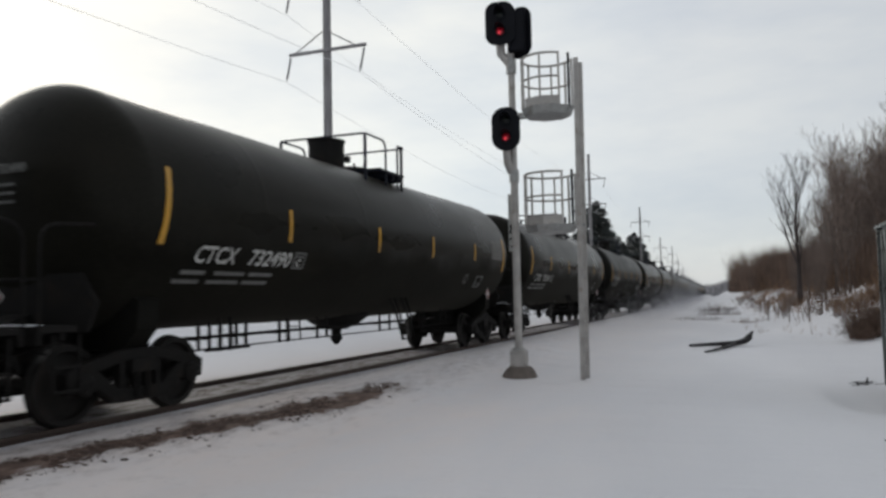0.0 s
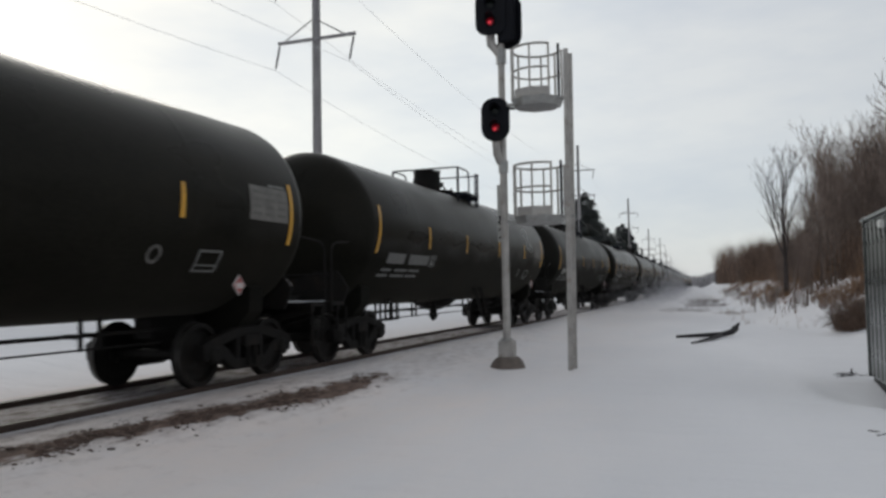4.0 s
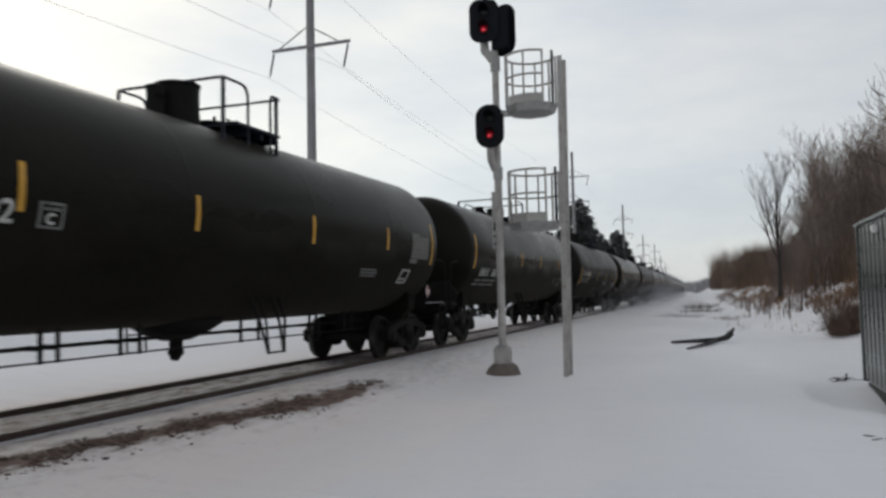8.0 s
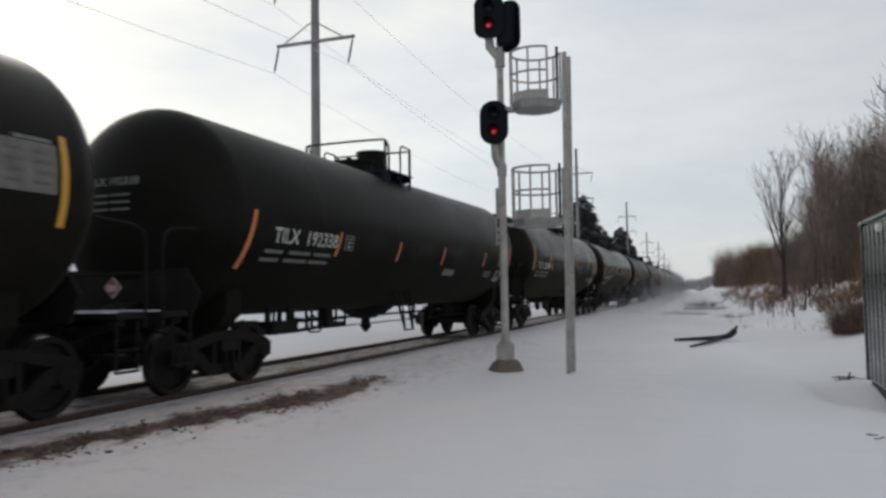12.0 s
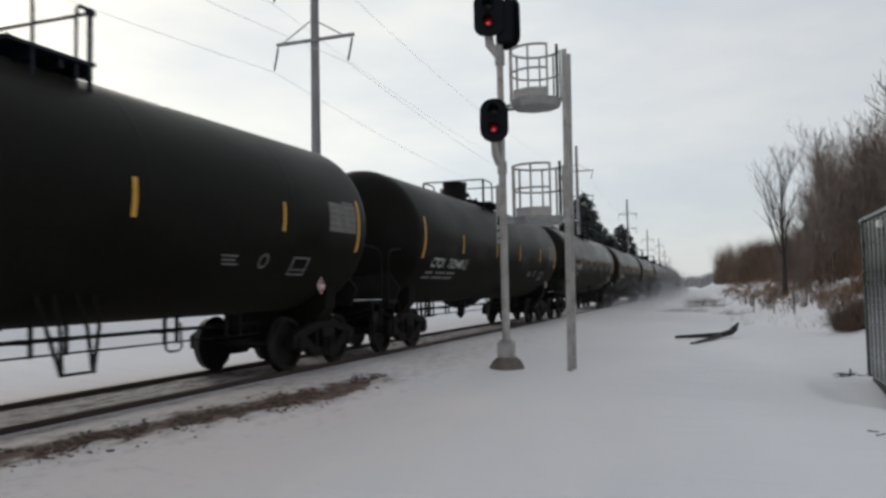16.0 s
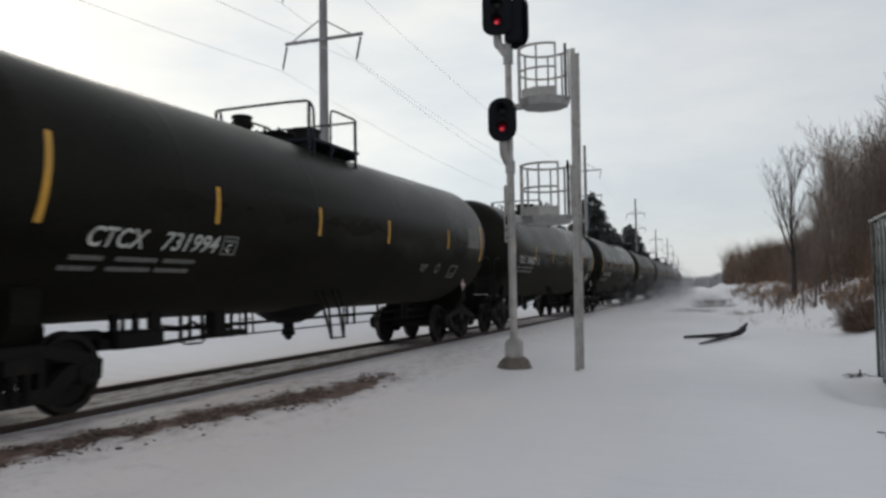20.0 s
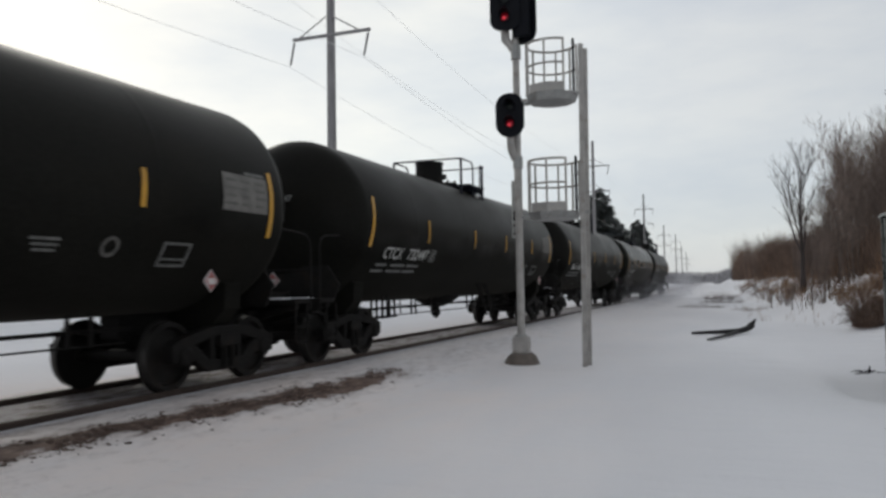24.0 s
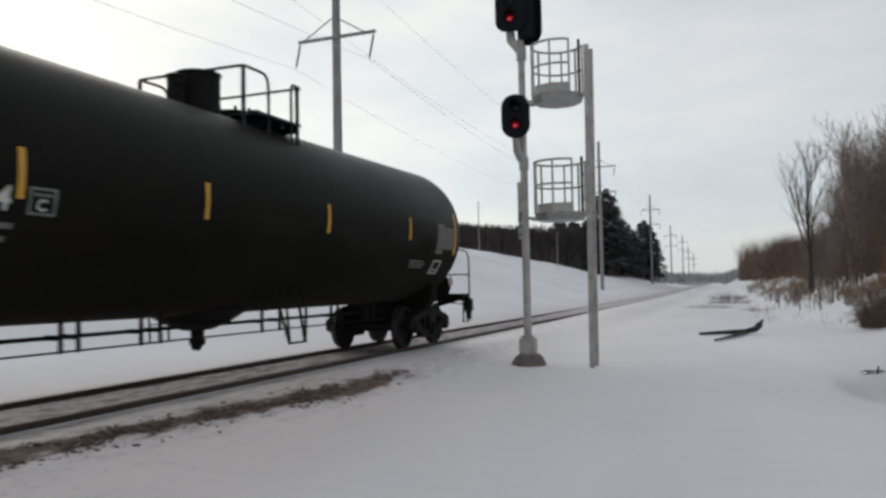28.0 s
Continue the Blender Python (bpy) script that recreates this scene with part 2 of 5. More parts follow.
def snow_material():
    m = bpy.data.materials.new("wind_packed_snow")
    nt = tree(m)
    co = nt.nodes.new("ShaderNodeTexCoord").outputs["Object"]
    bs = nt.nodes.new("ShaderNodeBsdfPrincipled")
    broad = node(nt, "ShaderNodeTexNoise", Scale=0.22, Detail=4.0)
    fine = node(nt, "ShaderNodeTexNoise", Scale=9.0, Detail=6.0, Roughness=0.6)
    stretch = nt.nodes.new("ShaderNodeMapping")
    stretch.inputs["Scale"].default_value = (1.0, 0.35, 1.0)
    nt.links.new(co, stretch.inputs[0])
    for n in (broad, fine):
        nt.links.new(stretch.outputs[0], n.inputs["Vector"])
    c = ramp(nt, broad.outputs["Fac"], [(0.35, (0.655, 0.661, 0.698)), (0.65, (0.745, 0.747, 0.778))])
    # soil, grey snow and painted shade along the track, kept in a colour layer of the sheet
    soil = nt.nodes.new("ShaderNodeAttribute")
    soil.attribute_name = "soil"
    patch = node(nt, "ShaderNodeTexNoise", Scale=5.5, Detail=9.0, Roughness=0.78)
    blot = nt.nodes.new("ShaderNodeMapping")
    blot.inputs["Scale"].default_value = (1.1, 0.40, 1.0)
    nt.links.new(co, blot.inputs[0])
    nt.links.new(blot.outputs[0], patch.inputs["Vector"])
    sep = nt.nodes.new("ShaderNodeSeparateColor")
    nt.links.new(soil.outputs["Color"], sep.inputs[0])
    add = nt.nodes.new("ShaderNodeMath")
    add.operation = "ADD"
    nt.links.new(patch.outputs["Fac"], add.inputs[0])
    nt.links.new(sep.outputs[0], add.inputs[1])
    brown = ramp(nt, add.outputs[0], [(0.72, (0, 0, 0)), (0.90, (0.30, 0.30, 0.30)), (1.12, (1, 1, 1))])
    grain = ramp(nt, fine.outputs["Fac"], [(0.35, (0.060, 0.038, 0.030)), (0.65, (0.215, 0.150, 0.125))])
    dust = node(nt, "ShaderNodeTexNoise", Scale=1.3, Detail=7.0, Roughness=0.7)
    nt.links.new(stretch.outputs[0], dust.inputs["Vector"])
    thick = ramp(nt, dust.outputs["Fac"], [(0.30, (0.35, 0.35, 0.35)), (0.70, (1.0, 1.0, 1.0))])
    dusty = nt.nodes.new("ShaderNodeMath")
    dusty.operation = "MULTIPLY"
    nt.links.new(sep.outputs[2], dusty.inputs[0])
    nt.links.new(thick, dusty.inputs[1])
    c = mix(nt, c, (0.83, 0.745, 0.71), dusty.outputs[0])
    c = mix(nt, c, grain, brown)
    # grey snow between the rails; past the far rail it paints the train's shade
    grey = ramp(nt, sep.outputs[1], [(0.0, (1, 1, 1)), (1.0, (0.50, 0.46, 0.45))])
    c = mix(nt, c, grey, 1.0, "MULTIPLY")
    nt.links.new(c, bs.inputs["Base Color"])
    bs.inputs["Roughness"].default_value = 0.75
    bs.inputs["Specular IOR Level"].default_value = 0.25
    drift = node(nt, "ShaderNodeTexNoise", Scale=0.9, Detail=5.0, Roughness=0.55)
    slant = nt.nodes.new("ShaderNodeMapping")
    slant.inputs["Scale"].default_value, slant.inputs["Rotation"].default_value = (0.45, 1.6, 1.0), (0, 0, 0.35)
    nt.links.new(co, slant.inputs[0])
    nt.links.new(slant.outputs[0], drift.inputs["Vector"])
    wide = node(nt, "ShaderNodeBump", Strength=0.75, Distance=0.16)
    nt.links.new(drift.outputs["Fac"], wide.inputs["Height"])
    b = node(nt, "ShaderNodeBump", Strength=0.35, Distance=0.05)
    nt.links.new(fine.outputs["Fac"], b.inputs["Height"])
    nt.links.new(wide.outputs[0], b.inputs["Normal"])
    nt.links.new(b.outputs[0], bs.inputs["Normal"])
    out = nt.nodes.new("ShaderNodeOutputMaterial")
    nt.links.new(bs.outputs[0], out.inputs[0])
    return m


SNOW = snow_material()


# ---- mesh helpers ----
def finish(bm, name, mat, smooth=True):
    bmesh.ops.recalc_face_normals(bm, faces=bm.faces)
    me = bpy.data.meshes.new(name)
    bm.to_mesh(me)
    bm.free()
    for one in (mat if isinstance(mat, (list, tuple)) else [mat]):
        me.materials.append(one)
    if smooth:
        me.polygons.foreach_set("use_smooth", [True] * len(me.polygons))
        me.set_sharp_from_angle(angle=radians(35))
    return me


def part(name, bm, mat, parent, label="", smooth=True, at=None):
    ob = new(name, finish(bm, name, mat, smooth) if isinstance(bm, bmesh.types.BMesh) else bm)
    ob.parent = parent
    if at is not None:
        ob.matrix_basis = at
    return tagged(ob, label)


def thing(name, label, category, group="", kind="", at=None):
    ob = new(name)
    ob.empty_display_size = 0.2
    if at is not None:
        ob.matrix_basis = at
    return tagged(ob, label, category, group, kind)


def box(bm, c, s, m=None, bevel=0.0, slot=0):
    made = bmesh.ops.create_cube(bm, size=1, matrix=(m or Matrix()) @ Matrix.Translation(c) @ Matrix.Diagonal((*s, 1)))
    faces = {f for v in made["verts"] for f in v.link_faces}
    for f in faces:
        f.material_index = slot
    if bevel:
        edges = {e for f in faces for e in f.edges}
        bmesh.ops.bevel(bm, geom=list(edges), offset=bevel, segments=2, affect="EDGES", clamp_overlap=True)
    return bm


def rod(bm, a, b, r, seg=8, r2=None, slot=0):
    a, b = Vector(a), Vector(b)
    turn = (b - a).to_track_quat("Z", "Y").to_matrix().to_4x4()
    made = bmesh.ops.create_cone(bm, cap_ends=True, segments=seg, radius1=r, radius2=r if r2 is None else r2, depth=(b - a).length,
                                 matrix=Matrix.Translation((a + b) / 2) @ turn)
    if slot:
        for f in {f for v in made["verts"] for f in v.link_faces}:
            f.material_index = slot
    return bm


def tube(bm, pts, r, seg=8):
    """A bent pipe through the points."""
    pts = [Vector(p) for p in pts]
    rings = []
    ref = Vector((0.13, 0.31, 0.94)).normalized()
    for i, p in enumerate(pts):
        d = (pts[min(i + 1, len(pts) - 1)] - pts[max(i - 1, 0)]).normalized()
        u = d.cross(ref).normalized()
        w = d.cross(u)
        rings.append([bm.verts.new(p + r * (math.cos(a) * u + math.sin(a) * w)) for a in [2 * math.pi * k / seg for k in range(seg)]])
    for one, two in zip(rings, rings[1:]):
        for k in range(seg):
            bm.faces.new((one[k], one[(k + 1) % seg], two[(k + 1) % seg], two[k]))
    bm.faces.new(rings[0])
    bm.faces.new(rings[-1][::-1])
    return bm


def arc(a, corner, b, n=5):
    """Points of a rounded corner from a to b."""
    a, c, b = Vector(a), Vector(corner), Vector(b)
    return [(1 - t) ** 2 * a + 2 * t * (1 - t) * c + t * t * b for t in [i / n for i in range(n + 1)]]


def lathe(bm, profile, seg=32, axis="Z", slot_of=None):
    """Turns (radius, height) pairs about an axis."""
    def place(r, h, a):
        c, s = r * math.cos(a), r * math.sin(a)
        return {"Z": (c, s, h), "Y": (c, h, s), "X": (h, c, s)}[axis]
    rings = []
    for r, h in profile:
        rings.append([bm.verts.new(place(r, h, 2 * math.pi * k / seg)) for k in range(seg)] if r > 1e-5 else [bm.verts.new(place(0, h, 0))])
    for i, (one, two) in enumerate(zip(rings, rings[1:])):
        for k in range(seg):
            j = (k + 1) % seg
            quad = [one[k % len(one)], one[j % len(one)], two[j % len(two)], two[k % len(two)]]
            quad = list(dict.fromkeys(quad))
            if len(quad) > 2:
                f = bm.faces.new(quad)
                f.material_index = slot_of(i) if slot_of else 0
    return bm


def prism(bm, outline, lo, hi, axis="X"):
    """An outline of (along, up) pairs given thickness from lo to hi across."""
    def place(u, v, w):
        return (w, u, v) if axis == "X" else (u, w, v) if axis == "Y" else (u, v, w)
    one, two = [[bm.verts.new(place(u, v, w)) for u, v in outline] for w in (lo, hi)]
    bm.faces.new(one)
    bm.faces.new(two[::-1])
    for k in range(len(outline)):
        j = (k + 1) % len(outline)
        bm.faces.new((one[k], two[k], two[j], one[j]))
    return bm


def B():
    return bmesh.new()


def lettering(body, cap, width=None, slant=0.0):
    """Flat lettering as a mesh: left edge and baseline at the origin."""
    cu = bpy.data.curves.new("lettering", "FONT")
    cu.body, cu.size, cu.shear, cu.resolution_u, cu.offset = body, cap / 0.69, slant, 3, 0.006
    ob = new("lettering", cu)
    bpy.context.view_layer.update()
    me = bpy.data.meshes.new_from_object(ob.evaluated_get(bpy.context.evaluated_depsgraph_get()))
    bpy.data.objects.remove(ob)
    bm = B()
    bm.from_mesh(me)
    xs = [v.co.x for v in bm.verts]
    k = width / (max(xs) - min(xs)) if width else 1
    for v in bm.verts:
        v.co.x = (v.co.x - min(xs)) * k
    return bm


# ---- the track's line and the lie of the land ----
TRACK_X = -7.91


def line_x(y):
    """The track's middle: straight past the camera, then a long bend to the left."""
    if y < 30:
        return TRACK_X
    if y < 90:
        return TRACK_X - (y - 30) ** 2 / 4500
    return TRACK_X - 0.8 - (y - 90) * 0.030


def line_slope(y):
    return 0.0 if y < 30 else -(y - 30) / 2250 if y < 90 else -0.030


def step(a, b, v):
    t = min(1.0, max(0.0, (v - a) / (b - a)))
    return t * t * (3 - 2 * t)


def along(v, pairs):
    return float(np.interp(v, [p[0] for p in pairs], [p[1] for p in pairs]))


def land(x, y, rough=True):
    """Height of the snow."""
    q = x - line_x(y)
    wob = noise.noise((x * 0.35, y * 0.22, 1.7)) if rough else 0
    tiny = noise.noise((x * 1.9, y * 0.9, 4.2)) if rough else 0
    far = step(26, 44, y)
    if abs(q) < 0.68:
        return -0.075 + 0.012 * tiny + far * (0.055 + 0.015 * wob)
    if abs(q) < 0.84:
        return -0.085 + 0.06 * far
    if q > 0:
        z = -0.10 + 0.075 * far * (1 - step(1.2, 3.0, q)) - 0.25 * step(1.5, 3.4, q)
        z += 0.03 * tiny * step(0.9, 1.4, q) * (1 - step(2.6, 4.0, q)) + 0.08 * wob * step(2.5, 4.5, q) + 0.014 * tiny * step(3.0, 5.0, q)
        foot = along(y, [(15, 14.5), (27, 11.0), (45, 8.7), (100, 6.6), (250, 6.5)])
        z += 2.1 * step(-0.6, 5.6, q - foot) + 0.16 * wob * step(0, 3, q - foot) + 0.012 * max(0.0, q - foot - 6)
        z -= 0.13 * math.exp(-((x - 1.75) / 0.42) ** 2 - ((y - 13.6) / 1.1) ** 2) - 0.05 * math.exp(-((x - 1.15) / 0.22) ** 2 - ((y - 14.2) / 1.5) ** 2)
        z -= 0.30 * math.exp(-((x - 2.6) / 0.6) ** 2 - ((y - 13.2) / 1.7) ** 2)
        z += along(y, [(60, 0.0), (110, 0.18), (300, 0.0)])* step(3.0, 6.5, q)
        return z
    z = -0.10 - 0.45 * step(1.5, 4.0, -q) + 0.05 * wob * step(2.0, 4.5, -q)
    top = along(y, [(-60, 7.6), (60, 7.5), (113, 7.2), (137, 6.75), (150, 6.2), (164, 4.75), (179, 3.75), (206, 3.1), (235, 2.6), (300, 1.2), (600, 0.6)])
    return z + top * step(5, along(y, [(140, 31), (200, 18)]), -q) + 0.12 * wob * step(6, 12, -q)


def spaced(*runs):
    out = []
    for lo, hi, n in runs:
        out += list(np.linspace(lo, hi, n, endpoint=False))
    return out + [runs[-1][1]]


def build_ground():
    xs = spaced((-1500, -200, 10), (-200, -50, 22), (-50, -14, 50), (-14, -9.2, 26), (-9.2, -5.0, 66), (-5.0, 8, 74), (8, 30, 24), (30, 200, 16), (200, 1500, 8))
    ys = spaced((-300, -20, 14), (-20, 3, 34), (3, 26, 170), (26, 60, 100), (60, 140, 80), (140, 400, 60), (400, 2600, 30))
    nx, ny = len(xs), len(ys)
    verts, soil = [], []
    for y in ys:
        bend = line_x(y) - TRACK_X
        for x0 in xs:
            # columns of the sheet follow the track's bend near it
            x = x0 + bend * (1 - step(60, 200, abs(x0)))
            verts.append((x, y, land(x, y)))
            q = x - line_x(y)
            near = 1 - step(10.5, 13.5, y)
            middle = along(y, [(4.5, 1.74), (6, 1.70), (7, 1.77), (8.4, 1.96), (9.6, 2.16), (11, 2.2), (12.4, 2.12), (16, 2.2)])
            brown = 0.38 * math.exp(-((q - middle - 0.05 * math.sin(y * 1.1)) / 0.22) ** 2) * near * max(0.0, 1.0 + 0.75 * noise.noise((q * 2.4, y * 1.1, 2.2)))
            brown += (0.17 + 0.08 * near) * step(0.74, 0.88, q) * (1 - step(middle - 0.1, middle + 1.0, q)) * (1 - step(22, 45, y))
            brown += 0.10 * step(0.72, 0.8, q) * (1 - step(middle - 0.3, middle, q)) * (1 - step(14, 40, y))
            brown += 0.42 * (1 - step(0.66, 0.74, abs(q))) * (1 - step(24, 60, y))
            brown += 0.16 * step(1.6, 2.4, q) * (1 - step(2.8, 5.2, q)) * (1 - step(14, 30, y))
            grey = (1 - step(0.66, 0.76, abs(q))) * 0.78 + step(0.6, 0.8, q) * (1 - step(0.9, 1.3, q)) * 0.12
            # far side: snow darkened in colour for shade beneath and behind the train
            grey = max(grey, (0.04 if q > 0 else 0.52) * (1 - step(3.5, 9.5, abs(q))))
            dust = (0.55 + 0.45 * near) * step(0.7, 1.0, abs(q)) * (1 - step(2.2, 8.5, abs(q))) * (1 - 0.5 * step(30, 80, y))
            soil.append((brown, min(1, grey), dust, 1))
    faces = [(j * nx + i, j * nx + i + 1, (j + 1) * nx + i + 1, (j + 1) * nx + i) for j in range(ny - 1) for i in range(nx - 1)]
    me = bpy.data.meshes.new("ground")
    me.from_pydata(verts, [], faces)
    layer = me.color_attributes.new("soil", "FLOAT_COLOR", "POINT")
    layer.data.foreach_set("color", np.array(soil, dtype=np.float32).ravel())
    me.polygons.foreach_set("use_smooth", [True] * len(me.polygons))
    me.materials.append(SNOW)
    tagged(new("ground", me), "wind-packed snow field, grey and brown by the rails, shade greyed in beyond", "ground", kind="structure")


build_ground()


def build_track():
    track = thing("railway_track", "single railway track with dark steel rails half buried in snow", "railway track", kind="structure")
    section = [(-0.036, 0.0), (0.036, 0.0), (0.038, -0.036), (0.010, -0.05), (0.010, -0.145), (0.075, -0.165), (0.075, -0.18),
               (-0.075, -0.18), (-0.075, -0.165), (-0.010, -0.145), (-0.010, -0.05), (-0.038, -0.036)]
    ys = spaced((-80, 30, 22), (30, 120, 45), (120, 800, 40))
    for side in (1, -1):
        bm = B()
        rings = []
        for y in ys:
            s = line_slope(y)
            rings.append([bm.verts.new((line_x(y) + (side * 0.755 + u) / math.sqrt(1 + s * s), y - (side * 0.755 + u) * s, v)) for u, v in section])
        for one, two in zip(rings, rings[1:]):
            for k in range(len(section)):
                j = (k + 1) % len(section)
                bm.faces.new((one[k], one[j], two[j], two[k])).material_index = 1 if k == 0 else 0
        part("rail", bm, [RAIL_STEEL, RAIL_HEAD], track, smooth=False)
    # spike heads and tie plates along the near rail where it is closest
    bm = B()
    for i in range(70):
        y = 3.0 + i * 0.53
        for dx in (0.10, -0.10):
            box(bm, (line_x(y) + 0.755 + dx, y, -0.128), (0.13, 0.18, 0.02))
            box(bm, (line_x(y) + 0.755 + dx * 0.95, y + 0.05, -0.112), (0.035, 0.03, 0.03))
    tagged(part("tie_plate", bm, RAIL_STEEL, track, "rusty tie plates with spikes", smooth=False), kind="stuff")


build_track()


# ---- tank cars ----
TANK_R, TANK_Z, TANK_HALF, HEAD = 1.56, 2.545, 7.2, 0.78
CAR_PITCH = 17.5


def on_tank(y, a, lift=0.0):
    """A point of the tank's near side: metres along, degrees above its middle."""
    r = TANK_R + lift
    return (r * math.cos(radians(a)), y, TANK_Z + r * math.sin(radians(a)))


def patch(y0, y1, a0, a1, lift=0.008, lean=0.0):
    """A thin sheet stuck to the tank's near side."""
    bm = B()
    n = max(2, int(abs(a1 - a0) / 4) + 1)
    rows = []
    for i in range(n + 1):
        a = a0 + (a1 - a0) * i / n
        shift = lean * (a - (a0 + a1) / 2)
        rows.append([bm.verts.new(on_tank(y + shift, a, l)) for y in (y0, y1) for l in (lift, -0.01)])
    for one, two in zip(rows, rows[1:]):
        for k, j in ((0, 2), (2, 3), (1, 0)):
            bm.faces.new((one[k], one[j], two[j], two[k]))
    for r in (rows[0], rows[-1]):
        bm.faces.new((r[0], r[2], r[3], r[1]))
    return bm


def tank_mesh():
    front, back = TANK_HALF - 0.08, TANK_HALF + 0.17
    prof = [(0.0, -front - HEAD)]
    prof += [(TANK_R * math.sin(a), -front - HEAD * math.cos(a)) for a in [math.pi / 2 * i / 10 for i in range(1, 11)]]
    for y in (-4.86, -1.62, 1.62, 4.86):
        prof += [(TANK_R, y - 0.10), (TANK_R, y - 0.04), (TANK_R + 0.0012, y - 0.02), (TANK_R + 0.0012, y + 0.02), (TANK_R, y + 0.04), (TANK_R, y + 0.10)]
    prof += [(TANK_R * math.sin(a), back + HEAD * math.cos(a)) for a in [math.pi / 2 * i / 10 for i in range(10, 0, -1)]]
    prof += [(0.0, back + HEAD)]
    bm = lathe(B(), prof, 72, "Y")
    for v in bm.verts:
        v.co.z += TANK_Z + 0.032 * min(1.0, abs(v.co.y) / 7.0) - 0.016
    return bm


def build_truck(parent, y):
    truck = new("truck")
    truck.parent = parent
    truck.matrix_basis = pose(0, y, 0)
    tagged(truck, "sooty cast-steel three-piece truck")
    wheel = [(0.0, -0.07), (0.11, -0.07), (0.13, -0.035), (0.27, 0.03), (0.36, 0.015), (0.385, -0.05), (0.452, -0.055), (0.457, 0.045), (0.478, 0.06),
             (0.482, 0.075), (0.40, 0.082), (0.37, 0.065), (0.27, 0.075), (0.13, 0.05), (0.11, 0.085), (0.0, 0.085)]
    for ay in (-0.889, 0.889):
        bm = B()
        for side in (1, -1):
            one = lathe(B(), [(r, -side * (h)) for r, h in wheel], 36, "X", lambda i: 1 if i == 6 else 0)
            for v in one.verts:
                v.co.x += side * 0.755
            me = bpy.data.meshes.new("t")
            one.to_mesh(me)
            one.free()
            bm.from_mesh(me)
            bpy.data.meshes.remove(me)
            # bolts of the end cap turn with the axle
            for k in range(3):
                a = 2 * math.pi * k / 3
                rod(bm, (side * 1.09, 0.06 * math.cos(a), 0.06 * math.sin(a)), (side * 1.125, 0.06 * math.cos(a), 0.06 * math.sin(a)), 0.018, 6)
        rod(bm, (-1.06, 0, 0), (1.06, 0, 0), 0.082, 14)
        part("wheelset", bm, [WHEEL, TREAD], truck, "two steel wheels on one axle", at=pose(0, ay, 0.457))
        for side in (1, -1):
            part("bearing_cap", lathe(B(), [(0.0, 0.0), (0.125, 0.0), (0.13, 0.03), (0.13, 0.15), (0.10, 0.175), (0.0, 0.18)], 18, "X"), GEAR, truck,
                 at=pose(side * 0.93, ay, 0.457, 0, 0, 0 if side > 0 else 180))
    for side in (1, -1):
        lo, hi = (0.90, 1.06) if side > 0 else (-1.06, -0.90)
        bm = B()
        prism(bm, [(-1.14, 0.60), (-0.98, 0.68), (-0.60, 0.76), (-0.30, 0.82), (0.30, 0.82), (0.60, 0.76), (0.98, 0.68), (1.14, 0.60), (1.05, 0.56),
                   (0.62, 0.60), (0.30, 0.68), (-0.30, 0.68), (-0.62, 0.60), (-1.05, 0.56)], lo, hi)
        prism(bm, [(-0.80, 0.56), (-0.66, 0.58), (-0.36, 0.36), (0.36, 0.36), (0.66, 0.58), (0.80, 0.56), (0.74, 0.42), (0.42, 0.20), (-0.42, 0.20), (-0.74, 0.42)],
              lo, hi)
        for s in (1, -1):
            box(bm, ((lo + hi) / 2, s * 0.30, 0.53), (0.13, 0.09, 0.36))
            prism(bm, [(s * 1.14, 0.61), (s * 0.70, 0.61), (s * 0.70, 0.40), (s * 0.76, 0.36), (s * 0.78, 0.56), (s * 1.0, 0.57), (s * 1.02, 0.38), (s * 1.12, 0.38)], lo, hi)
        bmesh.ops.bevel(bm, geom=bm.edges[:], offset=0.012, segments=1, affect="EDGES", clamp_overlap=True)
        part("side_frame", bm, GEAR, truck)
        bm = B()
        for dy, dx in ((-0.17, -0.05), (0, -0.05), (0.17, -0.05), (-0.09, 0.06), (0.09, 0.06)):
            coil = []
            for i in range(9):
                z = 0.24 + 0.28 * i / 8
                coil += [(0.055, z), (0.072, z + 0.012), (0.055, z + 0.024)]
            one = lathe(B(), coil, 10)
            me = bpy.data.meshes.new("t")
            bmesh.ops.translate(one, verts=one.verts, vec=(side * (0.98 + dx), dy, 0))
            one.to_mesh(me)
            one.free()
            bm.from_mesh(me)
            bpy.data.meshes.remove(me)
        part("spring_nest", bm, GEAR, truck)
    part("truck_bolster", prism(B(), [(-1.10, 0.54), (-0.85, 0.50), (-0.3, 0.40), (0.3, 0.40), (0.85, 0.50), (1.10, 0.54), (1.10, 0.70), (0.4, 0.76), (-0.4, 0.76),
                                      (-1.10, 0.70)], -0.20, 0.20, "Y"), GEAR, truck)
    for s in (1, -1):
        bm = rod(B(), (-0.80, s * 0.42, 0.40), (0.80, s * 0.42, 0.40), 0.035, 8)
        for x in (-0.755, 0.755):
            box(bm, (x, s * 0.43, 0.42), (0.09, 0.05, 0.30))
        part("brake_beam", bm, GEAR, truck)


def rail_piece(car, pts, r=0.021, mat=BLACK_RAIL):
    part("handrail", tube(B(), pts, r, 8), mat, car)


